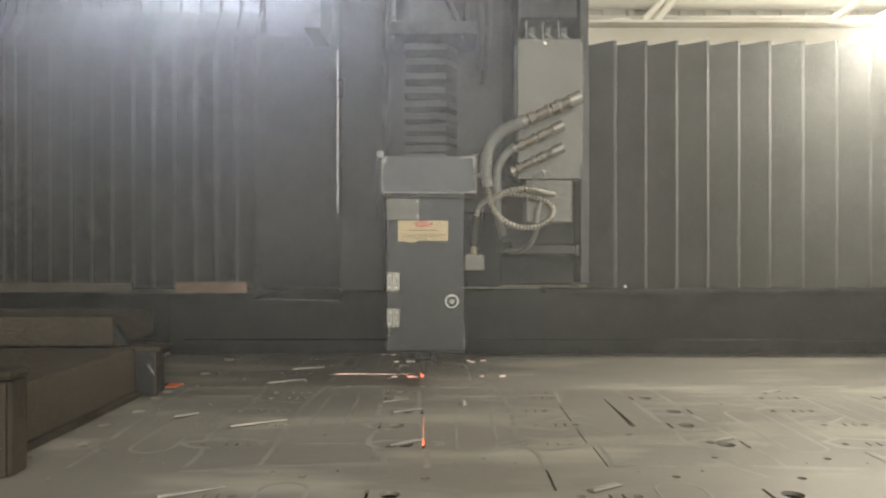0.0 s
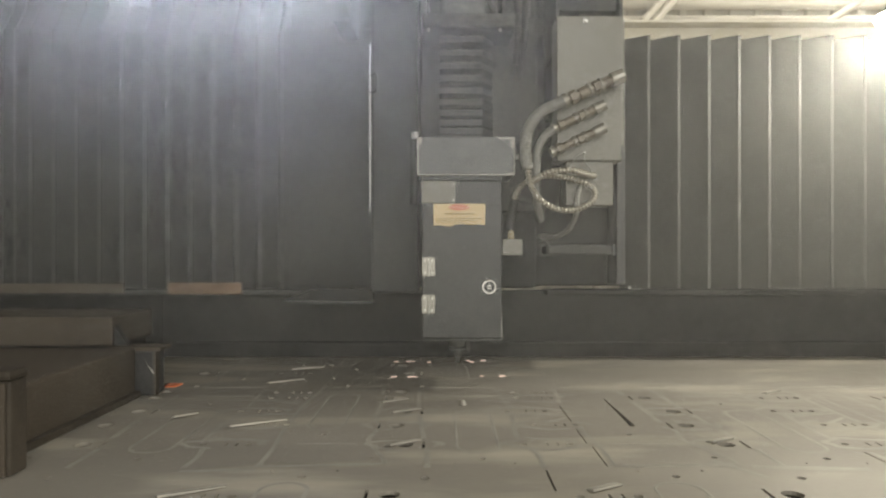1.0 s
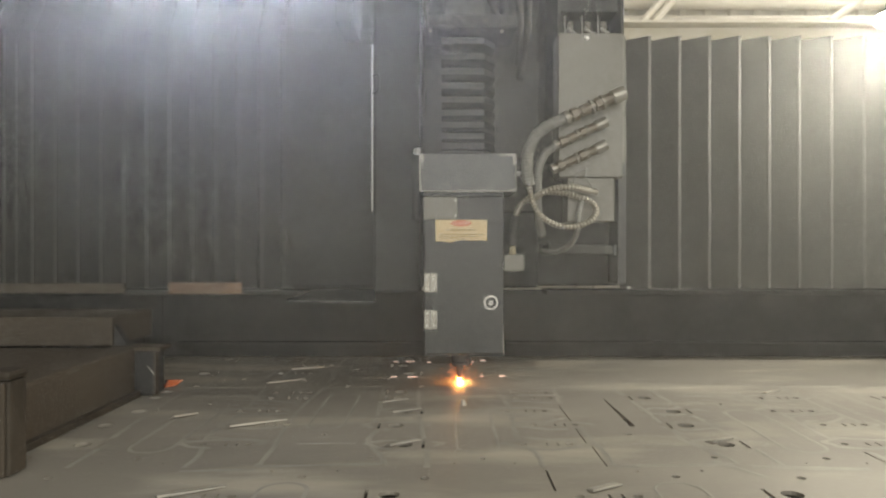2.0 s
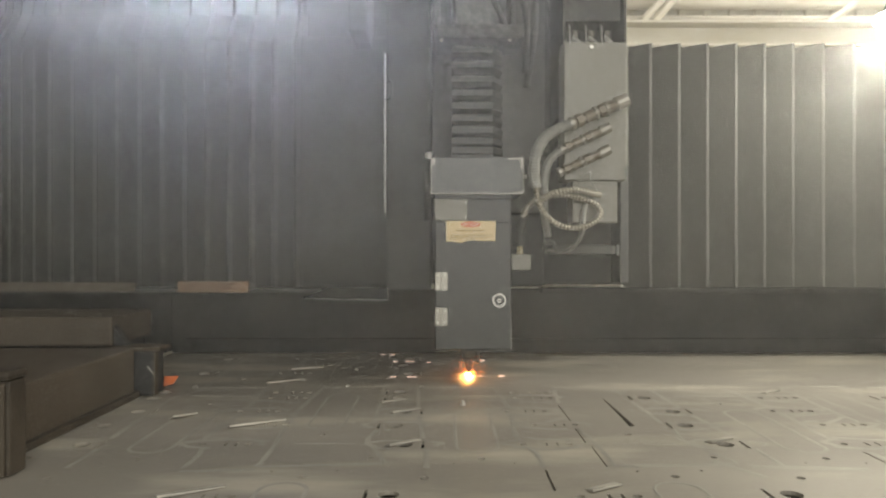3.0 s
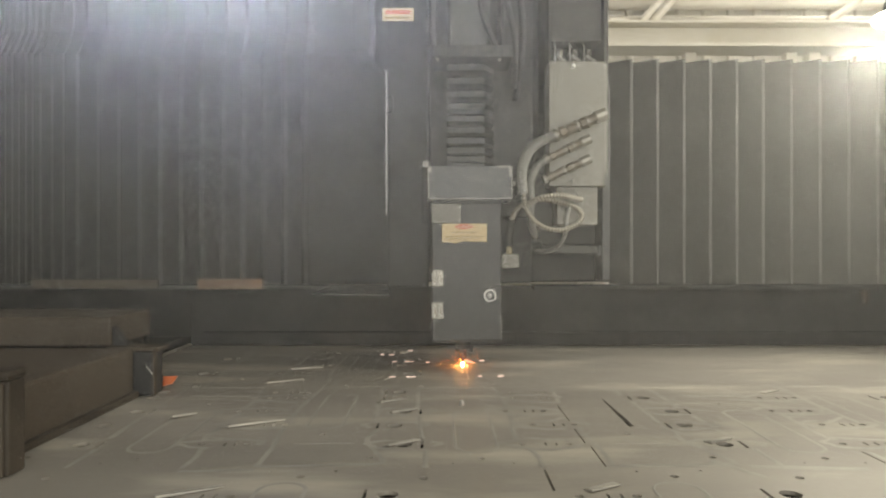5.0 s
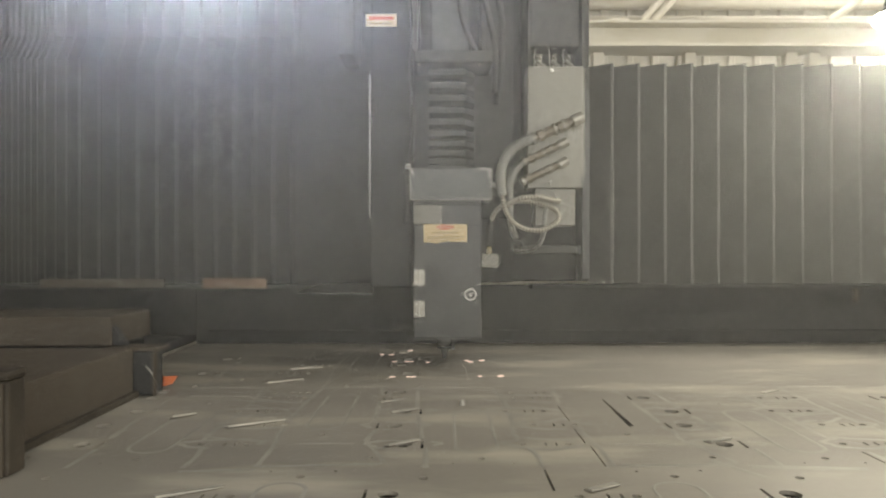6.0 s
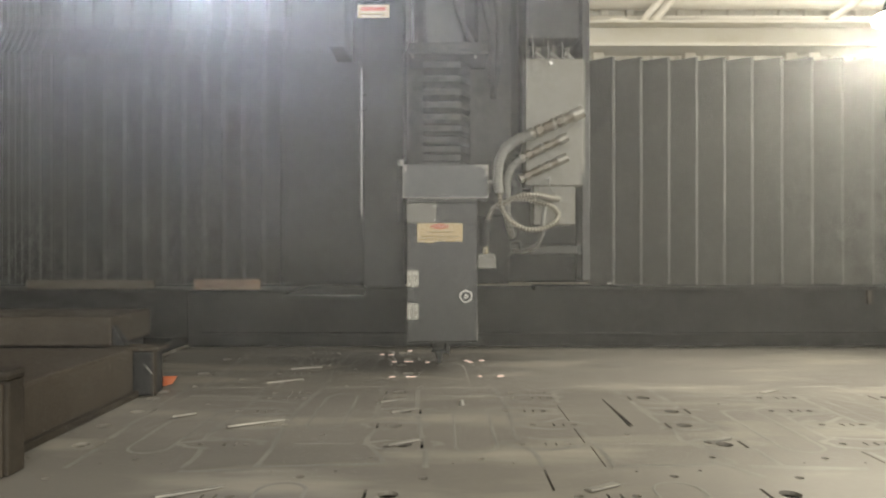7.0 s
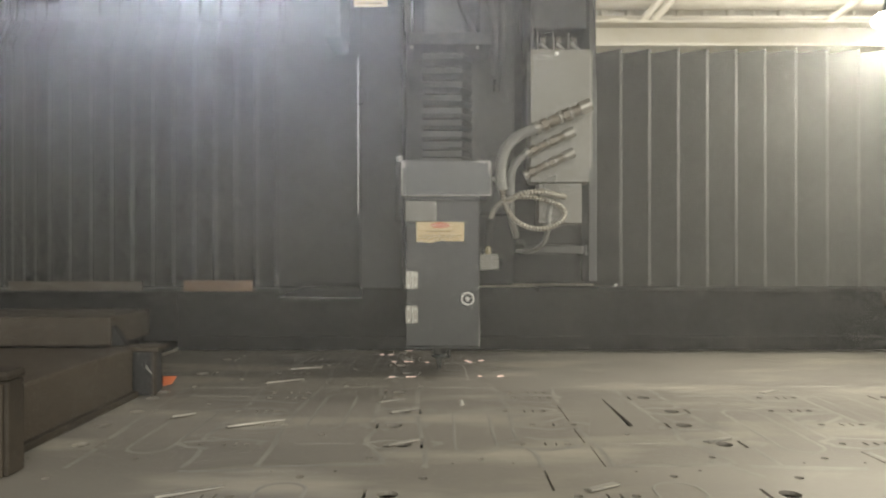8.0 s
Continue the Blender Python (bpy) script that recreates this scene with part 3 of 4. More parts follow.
# ---- gantry ----
def build_gantry():
    g = thing("gantry", "dark steel gantry beam across the bed", "gantry")
    z = -Z0
    part("beam", bx(B(), -1.45, 1.95, 0.385, 0.60, z + 0.185, z + 0.74, 0.006), M_BEAM, g)
    part("lower_skirt", bx(B(), -0.70, 1.80, 0.372, 0.384, z + 0.008, z + 0.176, 0.003), M_BEAM, g, "dark skirt just above the sheet")
    part("lower_skirt", bx(B(), -1.45, -0.7004, 0.372, 0.384, z + 0.032, z + 0.176, 0.003), M_BEAM, g)
    part("skirt_flange", bx(B(), -0.66, 1.80, 0.352, 0.371, z + 0.040, z + 0.048, 0.002), M_BEAM, g)
    part("lip", bx(B(), -1.40, -0.30, 0.300, 0.384, z + 0.168, z + 0.180, 0.002), M_PLATE, g, "grey lip under the bellows")
    part("lip", bx(B(), 0.25, 1.90, 0.300, 0.384, z + 0.168, z + 0.180, 0.002), M_BEAM, g)
    # tan colour put on the lip as a separate plate
    part("lip_strip", bx(B(), -0.655, -0.480, 0.290, 0.2985, z + 0.170, z + 0.198, 0.002), M_TAN, g, "tan strip")
    part("lip_strip", bx(B(), -1.10, -0.76, 0.290, 0.2985, z + 0.172, z + 0.196, 0.002), M_RAIL, g)
    part("lip_bolt", cyl(B(), (0.447, 0.299, z + 0.186), (0.447, 0.294, z + 0.186), 0.003, seg=8), M_CHIP, g, "tiny bright bolt head")
    part("stop_stud", cyl(B(), (1.17, 0.345, z + 0.168), (1.17, 0.345, z + 0.128), 0.009, 0.007, 10), M_RAIL, g)
    for x in (-1.45, 1.82):
        part("end_plate", bx(B(), x, x + 0.13, 0.30, 0.62, z + 0.16, z + 0.82, 0.006), M_BEAM, g)
        part("foot", bx(B(), x - 0.02, x + 0.15, 0.387, 0.60, z + 0.0285 if x < 0 else z + 0.004, z + 0.159, 0.006), M_BEAM, g)
    part("back_cover", bx(B(), -1.45, 1.95, 0.601, 0.612, z + 0.19, z + 0.79, 0.003), M_BEAM, g)
    return g


def pleat_mesh(name, pitch, z0, z1, deep=0.045, cloth=None, lean=0.0):
    """One fold of the bellows: two flanks, a stitched ridge and a thickness."""
    bm = B()
    w = pitch + 0.004
    k, flat = lean * pitch, min(0.006 if lean < 0 else 0.004, pitch * 0.14)
    outline = [(-w / 2, deep), (k - flat, 0.002), (k + flat, 0.002), (w / 2, deep), (w / 2 - 0.003, deep + 0.002), (k, 0.010), (-w / 2 + 0.003, deep + 0.002)]
    low = [bm.verts.new((x, y, z0)) for x, y in outline]
    high = [bm.verts.new((x, y, z1)) for x, y in outline]
    n = len(outline)
    for i in range(n):
        bm.faces.new((low[i], low[(i + 1) % n], high[(i + 1) % n], high[i]))
    for a, b, c, d in ((0, 1, 5, 6), (2, 3, 4, 5)):
        for s in (low, high):
            bm.faces.new((s[a], s[b], s[c], s[d]))
    for s in (low, high):
        bm.faces.new((s[1], s[2], s[5]))
    bx(bm, k - flat * 0.8, k + flat * 0.8, -0.0015, 0.0025, z0, z1)
    me = mesh_of(name, bm, cloth or M_BELLOWS)
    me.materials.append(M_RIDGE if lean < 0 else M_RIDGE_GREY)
    for p in me.polygons[-6:]:      # the stitched ridge, paler as a painted highlight
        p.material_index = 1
    return me


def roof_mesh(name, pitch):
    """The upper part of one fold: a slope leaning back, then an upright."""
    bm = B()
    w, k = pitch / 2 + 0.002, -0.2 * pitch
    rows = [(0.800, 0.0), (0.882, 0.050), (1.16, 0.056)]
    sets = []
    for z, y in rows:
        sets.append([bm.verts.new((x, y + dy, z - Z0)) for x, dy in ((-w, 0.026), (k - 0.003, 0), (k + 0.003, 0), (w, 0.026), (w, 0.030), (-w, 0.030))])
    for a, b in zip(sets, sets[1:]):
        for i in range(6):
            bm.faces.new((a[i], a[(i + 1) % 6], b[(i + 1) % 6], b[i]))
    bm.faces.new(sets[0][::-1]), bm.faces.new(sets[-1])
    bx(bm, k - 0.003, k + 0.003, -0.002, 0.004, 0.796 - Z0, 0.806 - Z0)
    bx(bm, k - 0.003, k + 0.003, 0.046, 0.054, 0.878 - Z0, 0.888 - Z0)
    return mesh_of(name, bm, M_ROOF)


def build_bellows(name, label, start, pitches, roofed=False):
    """Folds from the carriage out to the gantry's end; each fold's rest place and share of the carriage's way."""
    b = thing(name, label, "bellows")
    total = sum(abs(p) for p in pitches)
    meshes, folds, x, run = {}, [], start, 0.0
    for p in pitches:
        key = round(abs(p), 4)
        if key not in meshes:
            meshes[key] = pleat_mesh("pleat", key, -Z0 + 0.182, -Z0 + (0.800 if roofed else 0.792), 0.026 if roofed else 0.045, M_BELLOWS if roofed else M_BELLOWS_LIT, -0.2 if roofed else 0.3)
        ob = new("pleat", meshes[key])
        ob.parent = b
        if roofed:
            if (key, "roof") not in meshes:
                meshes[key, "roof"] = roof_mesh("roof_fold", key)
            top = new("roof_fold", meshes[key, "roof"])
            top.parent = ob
        folds.append((ob, x + p / 2, 1 - (run + abs(p) / 2) / total))
        x += p
        run += abs(p)
    return b, folds


# ---- carriage ----
def build_carriage():
    c = thing("carriage", "dark steel carriage with plates and brackets on the gantry", "machine carriage")
    # upper plates have haze in their colour, the lower ones stay dark
    part("slide_column", bx(B(), -0.047, 0.205, 0.13, 0.29, 0.080, 0.72, 0.006), M_HAZE_GREY, c)
    part("slide_column_dark", bx(B(), -0.045, 0.203, 0.135, 0.29, -0.085, 0.0795, 0.006), M_BEAM, c)
    part("back_plate", bx(B(), -0.36, 0.43, 0.291, 0.298, 0.012, 0.82, 0.003), M_ROOF, c)
    part("back_plate_dark", bx(B(), -0.36, 0.43, 0.291, 0.298, -0.085, 0.0115, 0.003), M_BEAM, c)
    part("left_cover", bx(B(), -0.146, -0.050, 0.055, 0.288, -0.09, 0.72, 0.006), M_COVER, c, "smooth dark cover panel")
    part("left_wing", bx(B(), -0.372, -0.149, 0.255, 0.288, -0.096, 0.520, 0.012), M_BEAM, c)
    w = B()
    vs = [w.verts.new(p) for p in ((-0.322, 0.03, -0.1035), (-0.140, 0.03, -0.106), (-0.160, 0.256, -0.094), (-0.30, 0.256, -0.094))]
    us = [w.verts.new(v.co + Vector((0, 0, -0.004))) for v in vs]
    w.faces.new(vs), w.faces.new(us[::-1])
    for i in range(4):
        w.faces.new((vs[i], us[i], us[(i + 1) % 4], vs[(i + 1) % 4]))
    part("wing_lip", w, M_TOPBOX, c, "pale grey sloping lip")
    part("edge_rod", cyl(B(), (-0.148, 0.048, 0.077), (-0.148, 0.048, 0.418), 0.0018, seg=10), M_STEEL, c, "thin bright rod")
    part("pull_handle", tube(B(), [(-0.146, 0.045, 0.354), (-0.134, 0.030, 0.353), (-0.132, 0.028, 0.337), (-0.134, 0.030, 0.320), (-0.146, 0.045, 0.319)], 0.0026, 8), M_PLATE, c)
    part("light_post", bx(B(), -0.234, -0.196, 0.115, 0.29, 0.486, 0.72, 0.003), M_HAZE_GREY, c, "pale grey upright strip")
    t = part("warning_label", bx(B(), -0.158, -0.084, 0.0532, 0.0548, 0.536, 0.566), M_LABEL, c, "small pale warning label")
    part("red_band", bx(B(), -0.150, -0.092, 0.0524, 0.0531, 0.552, 0.560), M_RED, t)
    part("text_bar", bx(B(), -0.150, -0.096, 0.0524, 0.0531, 0.541, 0.545), M_INK, t)
    # bracket that carries the vertical bellows
    br = part("bellows_bracket", bx(B(), -0.040, 0.143, -0.012, 0.125, 0.434, 0.462, 0.005), M_HAZE_GREY, c, "dark cross bracket")
    for x in (-0.028, 0.112):
        part("bolt", cyl(B(), (x, -0.004, 0.427), (x, -0.016, 0.427), 0.0038, seg=6), M_BOXGREY, br)
    for x in (-0.008, 0.036, 0.080):
        part("screw", cyl(B(), (x, -0.010, 0.448), (x, -0.0145, 0.448), 0.0018, seg=8), M_ALU, br)
    part("motor_box", bx(B(), -0.004, 0.092, 0.02, 0.125, 0.463, 0.66, 0.008), M_TOPBOX, c, "grey motor housing")
    part("side_post", bx(B(), -0.044, -0.030, 0.0, 0.125, 0.463, 0.66, 0.003), M_TOPBOX, c)
    part("side_post", bx(B(), 0.118, 0.128, 0.02, 0.125, 0.463, 0.66, 0.003), M_HAZE_GREY, c)
    for pts, r in (([(0.065, 0.0, 0.60), (0.075, -0.005, 0.53), (0.098, -0.002, 0.475), (0.112, 0.01, 0.45)], 0.006),
                   ([(0.115, 0.01, 0.62), (0.135, 0.0, 0.54), (0.150, 0.01, 0.47), (0.152, 0.06, 0.38)], 0.007),
                   ([(0.150, 0.03, 0.64), (0.165, 0.02, 0.55), (0.168, 0.03, 0.46), (0.160, 0.10, 0.36)], 0.008)):
        part("cable", tube(B(), pts, r, 10), M_BLACK, c, smooth=True)
    # tall duct over the valve box
    d = part("hose_duct", bx(B(), 0.240, 0.356, 0.13, 0.285, 0.30, 0.72, 0.004), M_HAZE_GREY, c, "dark upright hose duct")
    part("duct_hood", bx(B(), 0.238, 0.358, 0.06, 0.128, 0.490, 0.72, 0.004), M_HAZE_GREY, d)
    for x in (0.232, 0.362):
        part("duct_side", bx(B(), x, x + 0.006, 0.05, 0.20, 0.41, 0.72, 0.001), M_HAZE_GREY, d)
    part("drip_clip", cyl(B(), (0.229, 0.03, 0.405), (0.229, 0.03, 0.42), 0.0005, 0.004, 8), M_STEEL, d)
    for x in (0.262, 0.298, 0.332):
        p = part("duct_fitting", cyl(B(), (x, 0.09, 0.43), (x + 0.004, 0.09, 0.478), 0.0075, 0.006, 12), M_ALU, d)
        part("elbow", cyl(B(), (x - 0.004, 0.082, 0.462), (x + 0.016, 0.075, 0.444), 0.004, seg=10), M_STEEL, p)
        part("thin_pipe", cyl(B(), (x - 0.008, 0.085, 0.42), (x - 0.010, 0.085, 0.50), 0.0018, seg=8), M_STEEL, p)
    # lower shelf and hook right of the head
    part("shelf_bar", bx(B(), 0.235, 0.378, 0.185, 0.290, -0.012, 0.008, 0.003), M_HAZE_GREY, c, "grey shelf bar")
    part("shelf_end", bx(B(), 0.3785, 0.3845, 0.18, 0.290, -0.015, 0.010, 0.001), M_TOPBOX, c)
    part("cable_hook", tube(B(), [(0.206, 0.19, -0.012), (0.207, 0.19, 0.010), (0.214, 0.19, 0.018), (0.228, 0.19, 0.018), (0.235, 0.19, 0.010), (0.236, 0.19, -0.01)], 0.0045, 8), M_TOPBOX, c)
    part("guide_post", bx(B(), 0.392, 0.412, 0.20, 0.29, -0.08, 0.42, 0.003), M_PLATE, c)
    return c


def build_z_bellows():
    """Vertical bellows over the spindle slide: folds that close up as the head lifts."""
    b = thing("vertical_bellows", "grey ribbed bellows above the laser head", "bellows")
    n, folds = 10, []
    bm = B()
    pitch = 0.027
    out = [(-0.006, 0.020), (0.080, 0.020), (0.104, 0.062), (0.104, 0.115), (-0.006, 0.115)]
    inn = [(0.0, 0.040), (0.074, 0.040), (0.090, 0.066), (0.090, 0.110), (0.0, 0.110)]
    rings = []
    for z, o in ((-pitch / 2, inn), (-0.0058, out), (0.0058, out), (pitch / 2, inn)):
        rings.append([bm.verts.new((x, y, z)) for x, y in o])
    for a, c in zip(rings, rings[1:]):
        for i in range(5):
            bm.faces.new((a[i], a[(i + 1) % 5], c[(i + 1) % 5], c[i]))
    bm.faces.new(rings[0][::-1]), bm.faces.new(rings[-1])
    me = mesh_of("fold", bm, M_ZFOLD)
    for i in range(n):
        ob = new("fold", me)
        ob.parent = b
        s = (i + 0.5) / n
        # folds hang closer together towards the bottom
        folds.append((ob, 0.186 + 0.248 * s ** 1.30, 1 - s ** 1.30))
    return b, folds


# ---- laser head ----
def build_head():
    h = thing("laser_head", "dark laser head cabinet with hinged door and nozzle", "laser head")
    part("housing", bx(B(), -0.0416, 0.118, 0.004, 0.128, -0.2097, 0.112, 0.003), M_HEAD, h)
    door = part("door", bx(B(), -0.0395, 0.116, -0.001, 0.0035, -0.207, 0.055, 0.0015), M_HEAD, h)
    for z in (-0.0665, -0.140):
        hg = part("hinge", bx(B(), -0.0405, -0.0290, -0.0032, -0.0015, z - 0.0185, z + 0.0185, 0.0006), M_ALU, door, "silver two-leaf hinge")
        part("hinge_leaf", bx(B(), -0.0262, -0.0148, -0.0032, -0.0015, z - 0.0185, z + 0.0185, 0.0006), M_ALU, hg)
        part("hinge_pin", cyl(B(), (-0.0276, -0.0035, z - 0.019), (-0.0276, -0.0035, z + 0.019), 0.0018, seg=10), M_STEEL, hg)
        for x in (-0.0348, -0.0205):
            for dz in (-0.012, 0.012):
                part("hinge_screw", cyl(B(), (x, -0.0031, z + dz), (x, -0.0048, z + dz), 0.0023, 0.0016, 10), M_STEEL, hg)
    lk = part("lock", cyl(B(), (0.0915, -0.001, -0.106), (0.0915, -0.006, -0.106), 0.0145, 0.0135, 28), M_STEEL, door, "round chrome quarter-turn lock")
    part("lock_face", cyl(B(), (0.0915, -0.0058, -0.106), (0.0915, -0.0068, -0.106), 0.0108, seg=24), M_HEAD, lk)
    part("lock_cam", cyl(B(), (0.0915, -0.0067, -0.106), (0.0915, -0.0095, -0.106), 0.0048, 0.004, 16), M_STEEL, lk)
    part("lock_slot", bx(B(), 0.0882, 0.0948, -0.0101, -0.0094, -0.1067, -0.1053), M_BLACK, lk)
    for x in (0.0425, 0.0912):
        part("door_screw", cyl(B(), (x, -0.001, -0.029), (x, -0.0026, -0.029), 0.0024, 0.0018, 10), M_TOPBOX, door)
    part("door_edge", bx(B(), 0.1155, 0.1172, -0.0022, 0.0030, -0.206, -0.152), M_EDGE, door, "chipped bare metal edge")
    part("door_edge", bx(B(), -0.0415, 0.1178, 0.0, 0.0035, -0.2118, -0.2099), M_TOPBOX, door)
    part("scratch", tube(B(), [(0.069, -0.0012, -0.060), (0.066, -0.0012, -0.090), (0.061, -0.0012, -0.122), (0.057, -0.0012, -0.150)], 0.0004, 6), M_TOPBOX, door, "thin curved scratch")
    # top box with worn rims
    tb = part("top_box", bx(B(), -0.0494, 0.1410, -0.012, 0.126, 0.1130, 0.1885, 0.002), M_TOPBOX, h, "grey box with scuffed bare edges")
    for x0, x1, z0, z1 in ((-0.0498, -0.0475, 0.114, 0.188), (0.1392, 0.1414, 0.114, 0.188), (-0.048, 0.1395, 0.1126, 0.1146)):
        part("worn_edge", bx(B(), x0, x1, -0.0132, -0.0122, z0, z1, 0.0004), M_EDGE, tb)
    for x0, x1, z0, z1 in ((0.108, 0.139, 0.183, 0.187), (0.134, 0.139, 0.165, 0.183), (-0.047, -0.040, 0.172, 0.186), (0.128, 0.139, 0.1148, 0.117)):
        part("scuff", bx(B(), x0, x1, -0.01255, -0.01205, z0, z1, 0.0002), M_EDGE, tb)
    part("under_strip", bx(B(), -0.040, 0.116, -0.008, 0.0, 0.1035, 0.1120, 0.001), M_PLATE, h)
    part("side_tube", cyl(B(), (-0.057, 0.03, 0.06), (-0.057, 0.03, 0.188), 0.008, seg=14), M_PLATE, h, smooth=True)
    part("cap_nut", cyl(B(), (-0.0545, 0.008, 0.1885), (-0.0545, 0.008, 0.200), 0.0075, 0.007, 8), M_STEEL, h, "bright cap nut")
    part("side_knob", cyl(B(), (0.1412, 0.02, 0.1515), (0.152, 0.02, 0.1515), 0.0035, 0.005, 12), M_STEEL, h)
    cp = part("cover_plate", bx(B(), -0.0412, 0.0250, -0.0042, 0.0038, 0.0590, 0.1025, 0.001), M_BOXGREY, h, "beige grey cover plate")
    for z in (0.0655, 0.096):
        part("cover_screw", cyl(B(), (0.0215, -0.0040, z), (0.0215, -0.0062, z), 0.0026, 0.002, 10), M_STEEL, cp)
    # danger label with a torn lower edge
    lb = B()
    n = 18
    top = [(-0.0180 + 0.1025 * i / n, 0.0578 - (0.0 if i < n - 1 else 0.0006)) for i in range(n + 1)]
    low = [(-0.0178 + 0.1012 * i / n, 0.0158 + 0.0016 * math.sin(i * 0.9) + (0.0022 if 9 < i < 14 else 0) - 0.0016 * (i < 7)) for i in range(n + 1)]
    for y in (-0.0029, -0.0017):
        a = [lb.verts.new((x, y, z)) for x, z in top]
        b = [lb.verts.new((x, y, z)) for x, z in low]
        for i in range(n):
            lb.faces.new((a[i], a[i + 1], b[i + 1], b[i]))
    label = part("danger_label", lb, M_LABEL, h, "yellowed danger label with torn lower edge")
    ov = B()
    bmesh.ops.create_circle(ov, cap_ends=True, segments=32, radius=1, matrix=Matrix.Translation((0.0325, -0.0033, 0.0508)) @ Matrix.Rotation(radians(90), 4, "X") @ Matrix.Diagonal((0.0205, 0.0060, 1, 1)))
    part("red_oval", ov, M_RED, label, "red oval with pale lettering")
    fc = bpy.data.curves.new("danger_text", "FONT")
    fc.body, fc.size, fc.align_x, fc.align_y = "DANGER", 0.0088, "CENTER", "CENTER"
    tx = new("danger_text", fc)
    tx.parent = label
    tx.matrix_basis = pose(0.0325, -0.0037, 0.0507, 90, 0, 0)
    fc.materials.append(M_PALE)
    for x0, x1, z, hh in ((0.004, 0.062, 0.0378, 0.0028), (-0.008, 0.078, 0.0285, 0.0020), (-0.010, 0.068, 0.0245, 0.0018), (-0.012, 0.040, 0.0208, 0.0014)):
        x = x0
        k = 0
        while x < x1:
            w = 0.006 + 0.007 * ((k * 37) % 10) / 10
            part("text_bar", bx(B(), x, min(x + w, x1), -0.00345, -0.0031, z - hh / 2, z + hh / 2), M_INK, label)
            x += w + 0.002
            k += 1
    # side terminal block with brass gland
    jb = part("terminal_block", bx(B(), 0.1184, 0.1582, 0.004, 0.05, -0.0437, -0.0112, 0.0015), M_BOXGREY, h, "beige grey terminal block")
    part("gland", cyl(B(), (0.1368, 0.022, -0.011), (0.1368, 0.022, 0.0055), 0.0072, 0.006, 6), M_BRASS, jb, "brass cable gland")
    # cutting nozzle, its grey raised as if veiled by smoke
    nz = part("nozzle_body", cyl(B(), (0.0315, 0.078, -0.2095), (0.0315, 0.078, -0.234), 0.022, 0.015, 24), M_HAZE_GREY, h)
    part("nozzle_cone", cyl(B(), (0.0315, 0.078, -0.236), (0.0315, 0.078, -0.268), 0.011, 0.004, 24), M_HAZE_GREY, nz)
    part("sensor_ring", cyl(B(), (0.0315, 0.078, -0.2365), (0.0315, 0.078, -0.242), 0.0185, seg=24), M_TOPBOX, nz)
    part("sensor_arm", bx(B(), 0.048, 0.056, 0.07, 0.086, -0.246, -0.210, 0.002), M_HAZE_GREY, nz)
    return h


def build_valve_box():
    v = thing("valve_box", "beige grey steel valve box beside the laser head", "valve box")
    part("box_body", bx(B(), 0.2235, 0.3520, -0.014, 0.055, 0.1410, 0.4240, 0.003), M_BOXGREY, v)
    part("box_side_flange", bx(B(), 0.3522, 0.3560, -0.010, 0.05, 0.160, 0.418, 0.001), M_BOXGREY, v)
    part("lower_box", bx(B(), 0.242, 0.3350, -0.006, 0.055, 0.0540, 0.1405, 0.003), M_BOXGREY, v, "lower step of the box")
    part("screw", cyl(B(), (0.279, -0.0135, 0.4135), (0.279, -0.018, 0.4135), 0.0050, 0.0035, 14), M_STEEL, v)
    part("screw", cyl(B(), (0.277, -0.0135, 0.156), (0.277, -0.017, 0.156), 0.0035, 0.0025, 12), M_STEEL, v)
    part("notch", bx(B(), 0.3480, 0.3524, -0.0152, -0.0142, 0.146, 0.170), M_TOPBOX, v)
    return v


